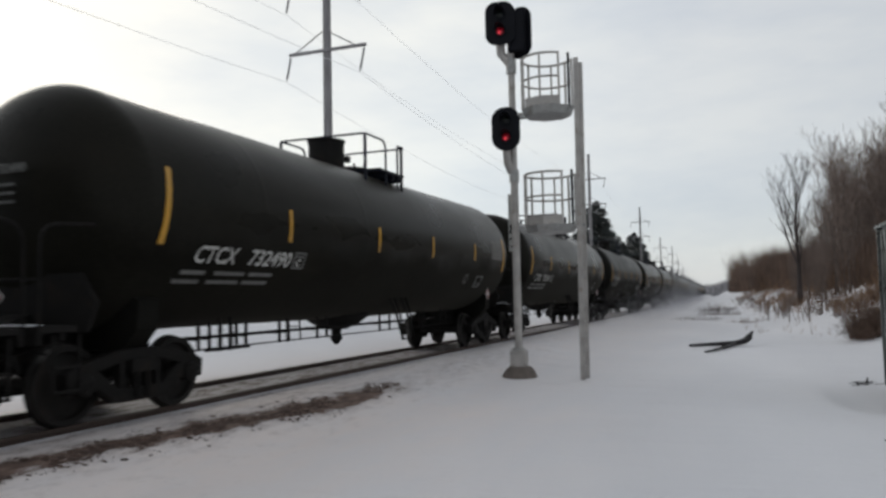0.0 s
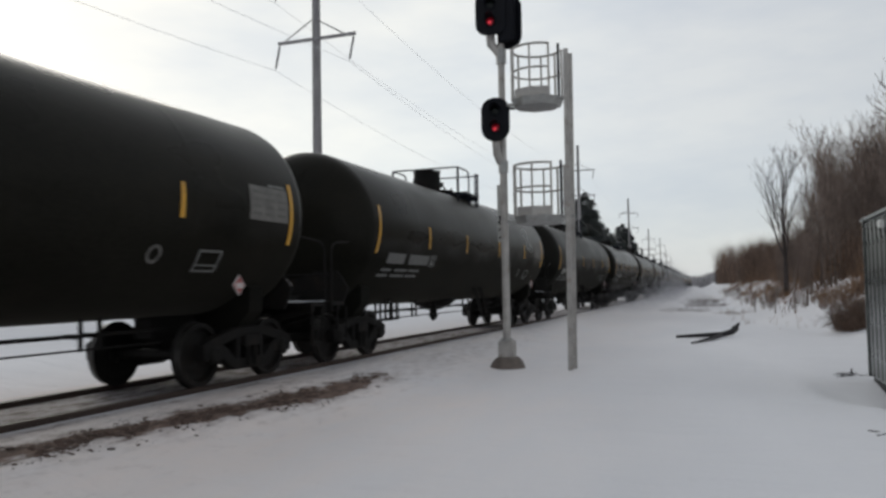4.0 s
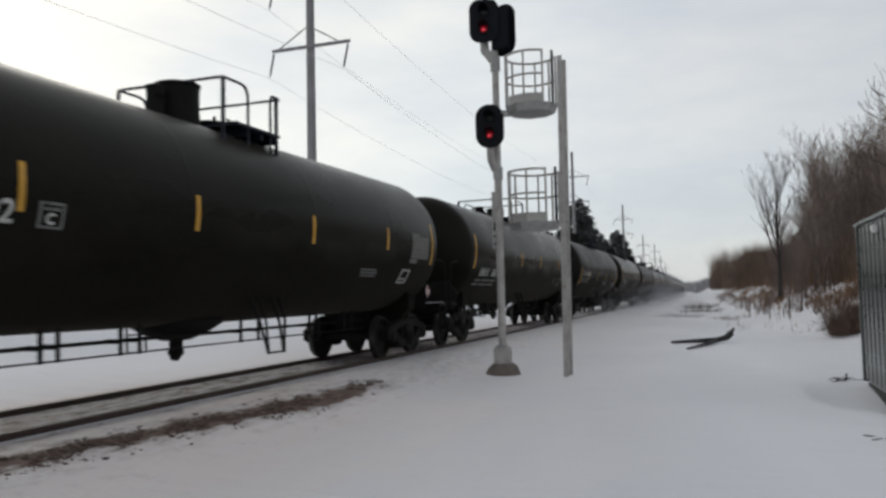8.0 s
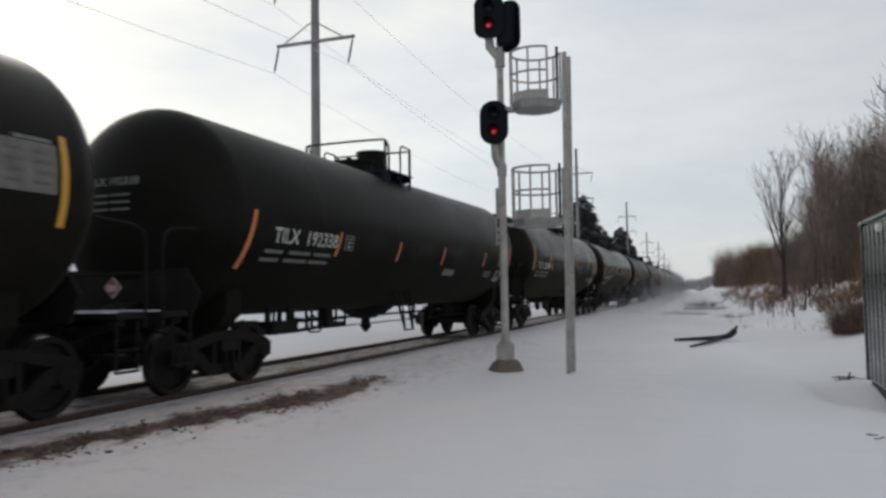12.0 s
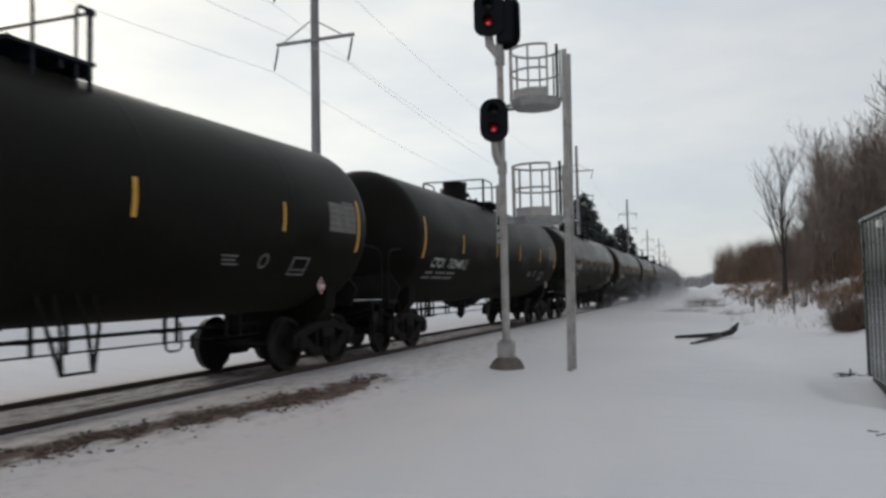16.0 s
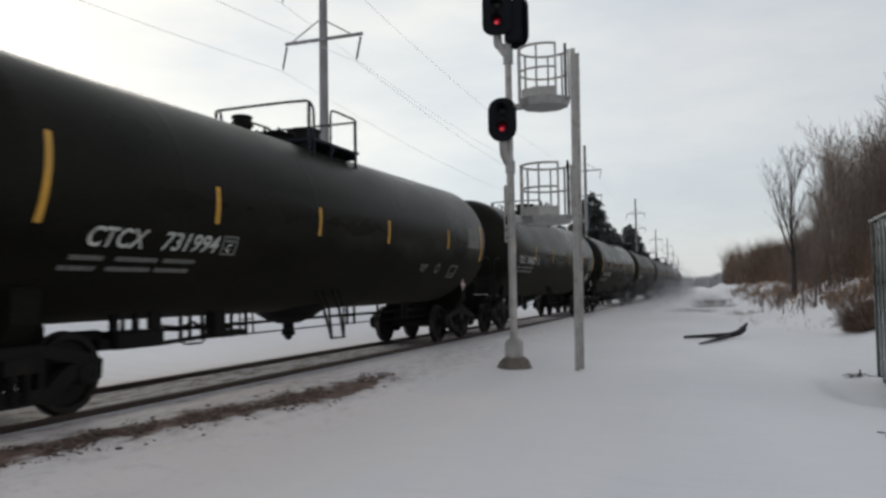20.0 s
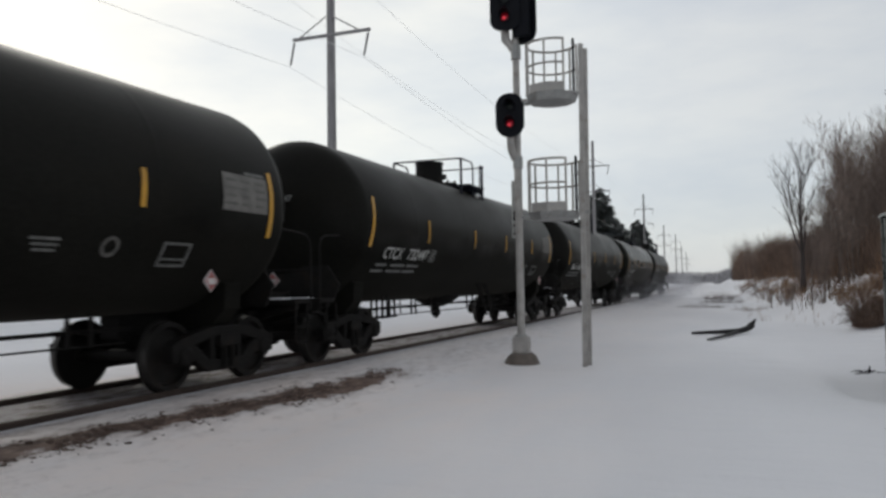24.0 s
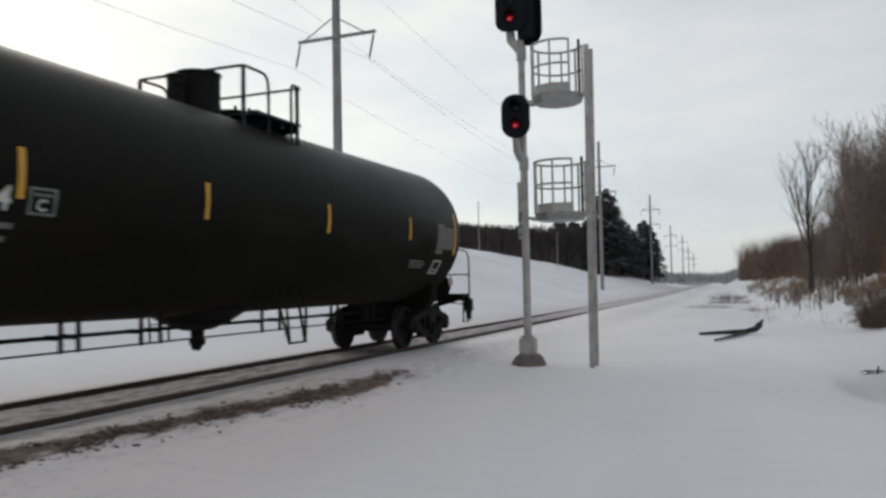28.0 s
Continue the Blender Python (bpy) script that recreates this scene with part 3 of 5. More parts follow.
def build_car(kind):
    """kinds 'hoop' and 'wide': long rail hoops and a tall housing; 'gate' and 'close': short hoops and a separate gate."""
    car = thing("tank_car", "black railway tank car, dusty and snow-streaked, moving on the track", "tank car", "tank cars of the train")
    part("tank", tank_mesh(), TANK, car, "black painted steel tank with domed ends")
    for y in (-6.8, 6.8):
        build_truck(car, y)
    # ends
    for e in (1, -1):
        bm = box(B(), (0, e * 7.05, 0.84), (0.36, 2.75, 0.32), bevel=0.02)
        prism(bm, [(e * 5.3, 1.0), (e * 8.3, 1.0), (e * 8.3, 1.08), (e * 7.6, 1.30), (e * 6.0, 1.05)], -0.24, 0.24)
        part("stub_sill", bm, GEAR, car)
        bm = prism(B(), [(-1.16, 1.40), (-1.14, 1.05), (-0.90, 0.80), (0.90, 0.80), (1.14, 1.05), (1.16, 1.40), (1.04, 1.46), (0.7, 1.22), (0, 1.05), (-0.7, 1.22),
                         (-1.04, 1.46)], e * 6.62, e * 6.98, "Y")
        part("body_bolster", bm, TANK, car)
        bm = prism(B(), [(e * 8.10, 1.08), (e * 8.54, 1.08), (e * 8.54, 0.96), (e * 8.60, 0.96), (e * 8.60, 1.145), (e * 8.10, 1.145)], -1.36, 1.36)
        part("end_platform", bm, GEAR, car)
        bm = prism(B(), [(-1.10, 1.05), (1.10, 1.05), (1.24, 1.38), (1.0, 1.72), (-1.0, 1.72), (-1.24, 1.38)], e * 7.66, e * 7.72, "Y")
        part("shear_plate", bm, GEAR, car, "dark plate under the domed end")
        bm = box(B(), (0.25, e * 8.36, 1.152), (1.6, 0.22, 0.018), bevel=0.006)
        part("snow_dusting", bm, SNOW, car, "snow lying on the end platform")
        for s in (1, -1):
            part("platform_brace", prism(B(), [(s * 1.32, 1.08), (s * 1.32, 1.0), (s * 0.2, 0.72), (s * 0.2, 0.84)], e * 8.20, e * 8.28, "Y"), GEAR, car)
            # corner post, side step and grab irons
            pts = [(s * 1.36, e * 8.58, 0.98)] + [(s * 1.36, e * 8.58, z) for z in (1.4, 1.85)]
            pts += arc((s * 1.36, e * 8.58, 1.95), (s * 1.36, e * 8.58, 2.18), (s * 1.34, e * 8.34, 2.20)) + [(s * 1.30, e * 7.80, 2.24)]
            rail_piece(car, pts, 0.018, GEAR)
            bm = B()
            for dy in (0.0, 0.34):
                rod(bm, (s * 1.38, e * (8.42 - dy), 1.05), (s * 1.38, e * (8.42 - dy), 0.46), 0.02, 6)
            for z in (0.47, 0.72):
                box(bm, (s * 1.38, e * 8.25, z), (0.06, 0.36, 0.025))
            part("side_step", bm, GEAR, car)
        rail_piece(car, [(-1.36, e * 8.58, 1.62), (-0.6, e * 8.60, 1.62), (0.6, e * 8.60, 1.62), (1.36, e * 8.58, 1.62)], 0.016, GEAR)
        bm = box(B(), (0, e * 8.47, 0.83), (0.15, 0.34, 0.17), bevel=0.02)
        box(bm, (0.08, e * 8.66, 0.83), (0.11, 0.20, 0.28), bevel=0.03)
        box(bm, (-0.10, e * 8.63, 0.83), (0.12, 0.16, 0.26), bevel=0.03)
        box(bm, (0, e * 8.32, 0.83), (0.42, 0.07, 0.40), bevel=0.02)
        part("coupler", bm, GEAR, car)
        rod_b = tube(B(), [(0.12, e * 8.56, 1.02), (0.3, e * 8.50, 0.98), (1.1, e * 8.46, 0.90), (1.38, e * 8.48, 0.86), (1.42, e * 8.50, 0.70)], 0.014, 6)
        part("uncoupling_lever", rod_b, GEAR, car)
        part("brake_hose", tube(B(), [(0.30, e * 8.36, 0.74), (0.32, e * 8.46, 0.62), (0.29, e * 8.58, 0.46), (0.20, e * 8.68, 0.40), (0.10, e * 8.74, 0.48)], 0.022, 8), GEAR, car)
    # underside
    bm = lathe(B(), [(0.0, 0.74), (0.26, 0.75), (0.58, 0.86), (0.84, 1.0), (0.87, 1.06), (0.0, 1.12)], 20)
    for v in bm.verts:
        v.co.x *= 0.75
    part("outlet_skid", bm, GEAR, car)
    bm = lathe(B(), [(0.0, 0.43), (0.05, 0.44), (0.085, 0.51), (0.125, 0.53), (0.125, 0.60), (0.10, 0.62), (0.11, 0.78), (0.0, 0.78)], 14)
    tube(bm, [(0.05, -0.02, 0.66), (0.10, -0.20, 0.64), (0.12, -0.30, 0.56), (0.11, -0.24, 0.47), (0.06, -0.08, 0.49)], 0.012, 6)
    part("outlet_valve", bm, GEAR, car)
    part("brake_pipe", rod(B(), (0.45, -5.6, 0.84), (0.45, 5.6, 0.84), 0.026, 8), GEAR, car)
    part("safety_rod", rod(B(), (0.62, -5.3, 0.68), (0.62, 5.3, 0.68), 0.013, 6), GEAR, car)
    for y in ((-5.2, -4.95, -4.3, -4.05, -3.1, -2.85, -1.85, -1.5, 0.8, 1.3, 3.0, 3.25, 4.4, 4.75) if kind in ("hoop", "wide") else
              (-4.9, -3.8, -3.6, -3.33, -2.82, -2.63, -2.25, 1.2, 1.5, 2.6, 3.9, 4.2)):
        bm = box(B(), (0.62, y, 0.86), (0.03, 0.05, 0.40))
        box(bm, (0.5, y, 0.84), (0.22, 0.05, 0.06))
        part("rod_hanger", bm, GEAR, car)
    if kind in ("gate", "close"):
        bm = box(B(), (0.45, -4.64, 0.755), (0.50, 0.88, 0.22), bevel=0.03)
        box(bm, (0.45, -5.15, 0.72), (0.30, 0.24, 0.14), bevel=0.02)
        part("air_reservoir", bm, GEAR, car)
        for y, w in ((-4.98, 0.10), (-4.60, 0.07), (-4.25, 0.21)):
            part("reservoir_hanger", box(B(), (0.55, y, 0.98), (0.06, w, 0.30)), GEAR, car)
        part("brake_cylinder", rod(B(), (0.35, -5.6, 0.78), (0.35, -5.05, 0.78), 0.12, 14), GEAR, car)
        part("control_valve", box(B(), (0.60, -3.03, 0.87), (0.20, 0.20, 0.38), bevel=0.02), GEAR, car)
        part("brake_lever", box(B(), (0.60, -3.3, 0.70), (0.05, 1.75, 0.06), pose(0, -3.3, 0.7, 2, 0, 0) @ pose(0, 3.3, -0.7), bevel=0.01), GEAR, car)
        part("slack_adjuster", rod(B(), (0.58, -2.75, 0.72), (0.58, -2.30, 0.72), 0.055, 10), GEAR, car)
        part("pipe_loop", tube(B(), [(0.66, -3.84, 0.98), (0.68, -3.84, 0.66), (0.68, -3.78, 0.63), (0.68, -3.42, 0.62), (0.68, -3.36, 0.65), (0.66, -3.36, 0.95)], 0.016, 6), GEAR, car)
        part("valve_pipe", tube(B(), [(0.5, -4.1, 0.90), (0.55, -3.7, 0.86), (0.6, -3.5, 0.92), (0.6, -3.2, 0.80), (0.55, -2.6, 0.80)], 0.022, 6), GEAR, car)
    else:
        for y in (-4.75, -4.5):
            part("brake_hanger", box(B(), (0.66, y, 0.88), (0.03, 0.07, 0.50)), GEAR, car)
        part("brake_lever", box(B(), (0.62, -4.5, 0.66), (0.05, 1.1, 0.05), bevel=0.01), GEAR, car)
        part("pipe_loop", tube(B(), [(0.66, 2.95, 0.95), (0.68, 2.95, 0.60), (0.68, 3.02, 0.56), (0.68, 3.22, 0.56), (0.68, 3.28, 0.60), (0.66, 3.28, 0.95)], 0.016, 6), GEAR, car)
    # hanging step on the near side, ladder on the far side
    y0 = 0.58 if kind in ("hoop", "wide") else -0.63
    bm = B()
    for y, lean in ((y0, 0.06), (y0 + 0.56, -0.06)):
        tube(bm, [(1.24, y + lean, 0.49), (1.16, y - 0.07, 1.0), (1.02, y - 0.10, 1.38)], 0.026, 6)
        tube(bm, [(1.24, y + lean, 0.49), (1.16, y + 0.11, 1.0), (1.02, y + 0.14, 1.38)], 0.024, 6)
    box(bm, (1.24, y0 + 0.28, 0.505), (0.07, 0.46, 0.025))
    part("hanging_step", bm, GEAR, car)
    bm = B()
    for y in (0.75, 1.21):
        tube(bm, [(-1.60, y, 0.46), (-1.62, y, 0.95), (-1.66, y, 2.5), (-1.52, y, 3.25), (-1.38, y, 3.7)], 0.018, 6)
    for z, x in ((0.47, 1.60), (0.78, 1.61), (1.1, 1.62), (1.42, 1.63), (1.74, 1.64), (2.06, 1.65), (2.38, 1.66), (2.70, 1.63), (3.02, 1.57), (3.34, 1.50), (3.62, 1.40)):
        rod(bm, (-x, 0.75, z), (-x, 1.21, z), 0.012, 6)
    part("ladder", bm, GEAR, car)
    top_fittings(car, kind)
    return car


def drum(car, name, y, r, z0, z1, rim=0.02, seg=28):
    """An upright round housing on the tank's back, with a rim."""
    prof = [(0.0, z0), (r, z0), (r, z1 - 0.07), (r + rim, z1 - 0.06), (r + rim, z1 - 0.02), (r * 0.8, z1), (0.0, z1 + 0.01)]
    return part(name, lathe(B(), prof, seg), GEAR, car, at=pose(0, y, 0))


def manway(car, y, r, z):
    lid = drum(car, "manway", y, r, 3.95, z, 0.05)
    for i in range(8):
        a = i * math.pi / 4
        part("eye_bolt", rod(B(), (r * math.cos(a), r * math.sin(a), z - 0.08), (r * math.cos(a), r * math.sin(a), z + 0.05), 0.026, 6), GEAR, lid)


def top_fittings(car, kind):
    """Rails, platforms and housings; near and far side alike, posts standing on the tank's shoulders."""
    side, z, foot = 0.98, 4.70, 3.70
    if kind in ("hoop", "wide"):
        f0, bend, r1, r2 = (-0.145, 0.505, 1.15, 1.32) if kind == "hoop" else (-0.50, 0.47, 1.07, 1.27)
        if kind == "hoop":
            drum(car, "protective_housing", 0.05, 0.33, 3.95, 4.74)
            valve = drum(car, "relief_valve", -0.46, 0.13, 3.95, 4.60)
            part("valve_outlet", box(B(), (0.12, -0.06, 4.46), (0.14, 0.10, 0.12), bevel=0.015), GEAR, valve)
            manway(car, 0.90, 0.33, 4.28)
        else:
            drum(car, "protective_housing", -0.33, 0.37, 3.95, 4.67, 0.025)
            part("housing_latch", box(B(), (0.30, 0.02, 4.30), (0.12, 0.12, 0.14), bevel=0.02), GEAR, car)
            manway(car, 0.66, 0.38, 4.22)
            part("vapour_pipe", tube(B(), [(0.28, 0.20, 4.13), (0.30, 0.7, 4.15), (0.30, 1.9, 4.15)], 0.05, 10), GEAR, car)
        bm = lathe(B(), [(0.0, 4.0), (0.05, 4.0), (0.05, 4.16), (0.0, 4.17)], 10)
        box(bm, (0, 0, 4.21), (0.15, 0.16, 0.13), bevel=0.015)
        part("gauge_cap", bm, GEAR, car, at=pose(0, 1.55, 0))
        for s in (1, -1):
            x = s * side
            rail_piece(car, [(x, f0, foot), (x, f0, z - 0.04)], 0.034)
            rail_piece(car, [(x, f0, z), (x, f0 + 0.2, z), (x, bend - 0.24, z)] + arc((x, bend - 0.18, z), (x, bend, z - 0.01), (x, bend, z - 0.22)) + [(x, bend, foot + 0.2), (x, bend, foot)], 0.023)
            rail_piece(car, [(x, r1, foot), (x, r1, z - 0.16)] + arc((x, r1, z - 0.10), (x, r1 + 0.01, z + 0.02), (x, r1 + 0.09, z + 0.01)) + [(x, r2, z)], 0.022)
            rail_piece(car, [(x + 0.005 * s, r2, z + 0.02), (x + 0.005 * s, r2, foot - 0.03)], 0.034)
            part("rail_clamp", box(B(), (x, r2 + 0.01, z - 0.02), (0.07, 0.13, 0.08), bevel=0.015), BLACK_RAIL, car)
            lo, hi = (0.36, 1.03) if s > 0 else (-1.03, -0.36)
            part("platform", prism(B(), [(bend - 0.35, 4.03), (r2 + 0.05, 4.03), (r2 + 0.05, 4.085), (r2, 4.07), (bend - 0.30, 4.07), (bend - 0.35, 4.085)], lo, hi), BLACK_RAIL, car)
            for y in (bend, (bend + r2) / 2, r2):
                part("platform_bracket", box(B(), (s * 0.72, y, 3.97), (0.50, 0.05, 0.11)), BLACK_RAIL, car)
        ends = arc((-side, f0 - 0.0, z - 0.04), (-side, f0, z), (-side + 0.10, f0, z))
        rail_piece(car, ends + [(0, f0, z)] + arc((side - 0.10, f0, z), (side, f0, z), (side, f0, z - 0.04)), 0.023)
        rail_piece(car, [(-side, r2, z - 0.03), (0, r2, z - 0.03), (side, r2, z - 0.03)], 0.021)
    else:
        f0, hoop, gate, r2 = (-0.86, -0.69, -0.08, 0.92) if kind == "gate" else (-0.96, -0.77, -0.13, 0.43)
        if kind == "gate":
            drum(car, "protective_housing", 0.62, 0.32, 3.95, 4.54)
            manway(car, -0.42, 0.33, 4.27)
            valve = drum(car, "relief_valve", -1.45, 0.16, 3.95, 4.40)
            part("valve_flange", lathe(B(), [(0.0, 4.20), (0.20, 4.20), (0.20, 4.26), (0.0, 4.26)], 16), GEAR, valve)
        else:
            drum(car, "protective_housing", 0.44, 0.36, 3.95, 4.72)
            part("housing_latch", box(B(), (0.30, 0.36, 4.30), (0.14, 0.14, 0.18), bevel=0.02), GEAR, car)
            manway(car, -0.46, 0.40, 4.36)
            rail_piece(car, arc((0.0, -0.98, 4.05), (0.0, -0.98, 4.36), (0.05, -0.86, 4.36)) + [(0.10, -0.7, 4.33)], 0.022)
        for s in (1, -1):
            x = s * side
            rail_piece(car, [(x, f0, foot), (x, f0, z - 0.05)], 0.030)
            rail_piece(car, arc((x - 0.05 * s, f0, z), (x, hoop, z), (x, hoop, z - 0.24)) + [(x, hoop, foot + 0.2), (x, hoop, foot)], 0.024)
            rail_piece(car, [(x, gate, foot), (x, gate, z - 0.2)] + arc((x, gate, z - 0.15), (x, gate, z), (x, gate + 0.15, z)) + [(x, r2 - 0.04, z)], 0.022)
            rail_piece(car, [(x, r2, z - 0.01), (x, r2, foot - 0.03)], 0.032)
            lo, hi = (0.38, 1.03) if s > 0 else (-1.03, -0.38)
            part("platform", prism(B(), [(f0 + 0.1, 4.01), (r2 + 0.06, 4.01), (r2 + 0.06, 4.065), (r2 + 0.01, 4.05), (f0 + 0.15, 4.05), (f0 + 0.1, 4.065)], lo, hi), BLACK_RAIL, car)
            for y in (f0 + 0.2, (f0 + r2) / 2, r2):
                part("platform_bracket", box(B(), (s * 0.72, y, 3.95), (0.50, 0.05, 0.11)), BLACK_RAIL, car)
        rail_piece(car, [(-side, f0, z - 0.06)] + arc((-side, f0, z - 0.03), (-side, f0, z), (-side + 0.1, f0, z)) + [(0, f0, z + 0.01), (0.5, f0, z + 0.01), (side - 0.05, f0, z)], 0.025)
        rail_piece(car, [(-side, r2, z - 0.05), (0, r2, z - 0.05), (side, r2, z - 0.05)], 0.021)


def text_on_tank(car, body, y, a, cap, width, slant, mat, name, label=""):
    bm = lettering(body, cap, width, slant)
    for v in bm.verts:
        along_y, up = v.co.x, v.co.y
        v.co = on_tank(y + along_y, a + math.degrees(up / TANK_R), 0.009)
    part(name, bm, mat, car, label, smooth=False)


def head_text(car, body, cap, width, x, z, mat):
    """Small lettering on the leading dome, turned towards the near side."""
    bm = lettering(body, cap, width)
    for v in bm.verts:
        px, pz = x - width / 2 + v.co.x, z + v.co.y
        rr = min(0.98, ((px / TANK_R) ** 2 + ((pz - TANK_Z) / TANK_R) ** 2))
        v.co = (px, -(TANK_HALF + HEAD * math.sqrt(1 - rr)) - 0.02, pz)
    part("end_number", bm, mat, car, "number repeated on the domed end", smooth=False)


MARKS = [None, None, "CTCX 732490", "CTCX 732411", "TILX 193139", "CTCX 732399", None, "DBUX 302069", "CTCX 732455", "TILX 316102", "DBUX 302097", "TILX 192490",
         "CTCX 732403", "TILX 192338", "TILX 316048", None, "DBUX 302354", "CTCX 732448", "CTCX 731505", "CTCX 732408", "CTCX 731994", "TILX 316025", None,
         "DBUX 302088", "CTCX 732447", "DBUX 302254", "CTCX 732005", "TILX 193144"]
GATES = {2, 3, 6, 8, 11, 18, 24}
KINDS = {"gate": (3, 6, 8, 18, 24), "close": (2, 11, 19), "hoop": (-2, 7, 9, 12, 16, 25)}
MODELS = {kind: build_car(kind) for kind in ("wide", "gate", "close", "hoop")}
STENCIL_DARK = material("dark_stencil_print", (0.094, 0.090, 0.082), 0.6, spread=0.3, scale=12)
ORANGE_TAPE = material("orange_reflective_tape", (0.52, 0.17, 0.05), 0.45, spread=0.15, scale=3)
CARS = []


def placard(car, at):
    holder = part("placard_holder", box(B(), (0, 0, 0), (0.016, 0.21, 0.21), pose(0, 0, 0, 45, 0, 0), bevel=0.004), PLACARD_WHITE, car, "white diamond placard", at=at)
    part("placard_face", box(B(), (0.012, 0, 0), (0.006, 0.175, 0.175), pose(0, 0, 0, 45, 0, 0)), PLACARD_RED, holder, "red face of the placard")
    part("placard_symbol", box(B(), (0, 0, 0), (0.008, 0.165, 0.085), bevel=0.003), PLACARD_WHITE, holder, at=pose(0.014, 0, -0.005))


def frame_on_tank(y0, y1, a0, a1):
    bm = patch(y0, y0 + 0.035, a0, a1, 0.01)
    for other in (patch(y1 - 0.035, y1, a0, a1, 0.01), patch(y0, y1, a0, a0 + 1.1, 0.01), patch(y0, y1, a1 - 1.1, a1, 0.01), patch(y0, y1, a0 + 3.4, a0 + 4.2, 0.01)):
        me = bpy.data.meshes.new("t")
        other.to_mesh(me)
        other.free()
        bm.from_mesh(me)
        bpy.data.meshes.remove(me)
    return bm


def tail_markings(car, k, low):
    """Stencil panel, card frame, small print and placards; 'low' cars carry them lower and nearer the end."""
    rng = random.Random(700 + k)
    if low:
        y0, y1, a0, a1, fy, ly = 6.08, 7.06, -14.0, 4.0, 6.12, 4.85
        if k == 7:
            y0, y1, fy, ly = 5.92, 6.90, 5.62, 3.6
        part("stencil_panel", patch(y0, y1, a0, a1), PANEL_GREY, car, "grey panel of small unreadable stencils")
        part("panel_tab", patch(y0, y0 + 0.42, a1 + 0.2, a1 + 2.2), PANEL_GREY, car)
        part("panel_tab", patch(y0 - 0.02, y0 + 0.36, a0 - 4.0, a0 - 0.6), PANEL_GREY, car)
        frame_top = -23.8
    else:
        y0, y1, a0, a1, fy, ly = 6.05, 7.06, -6.0, 12.6, 5.09, 3.2
        part("stencil_panel", patch(y0, y1, a0, a1), PANEL_GREY, car, "grey panel of small unreadable stencils")
        part("panel_tab", patch(y0 + 0.5, y1 - 0.05, a1 + 0.5, a1 + 2.0), GREY_LETTER, car)
        frame_top = -24.0
        bm = lathe(B(), [(0.085, 0.0), (0.13, 0.0), (0.13, 0.006), (0.085, 0.006), (0.085, 0.0)], 18, "X")
        at = Matrix.Translation(on_tank(4.26, -27.5, 0.004)) @ pose(0, 0, 0, 0, 27.5, 0)
        part("round_mark", bm, STENCIL_DARK, car, "small round painted mark", at=at)
    rows = 4
    for i in range(rows):
        a = a1 - 2.5 - i * (a1 - a0 - 3) / rows
        for u in range(3):
            w = (y1 - y0) / 3
            part("stencil_line", patch(y0 + w * u + 0.05, y0 + w * (u + 1) - rng.uniform(0.03, 0.12), a - 1.5, a - 0.2, 0.012), STENCIL_DARK, car)
    part("card_frame", frame_on_tank(fy, fy + (0.44 if low else 0.50), frame_top - 12.2, frame_top), WHITE_TAPE if low else GREY_LETTER, car, "white painted frame")
    if low or k >= 14:
        for i in range(3):
            part("stencil_line", patch(ly + 0.04 * i, ly + (0.85 if low else 0.55) - rng.uniform(0, 0.25), -26.0 - 2.4 * i, -24.9 - 2.4 * i, 0.009), GREY_LETTER, car)
    placard(car, pose(1.43, 7.12 if low else 5.95, 1.44))
    placard(car, pose(0.10, -8.06, 1.46, 0, 0, -90))


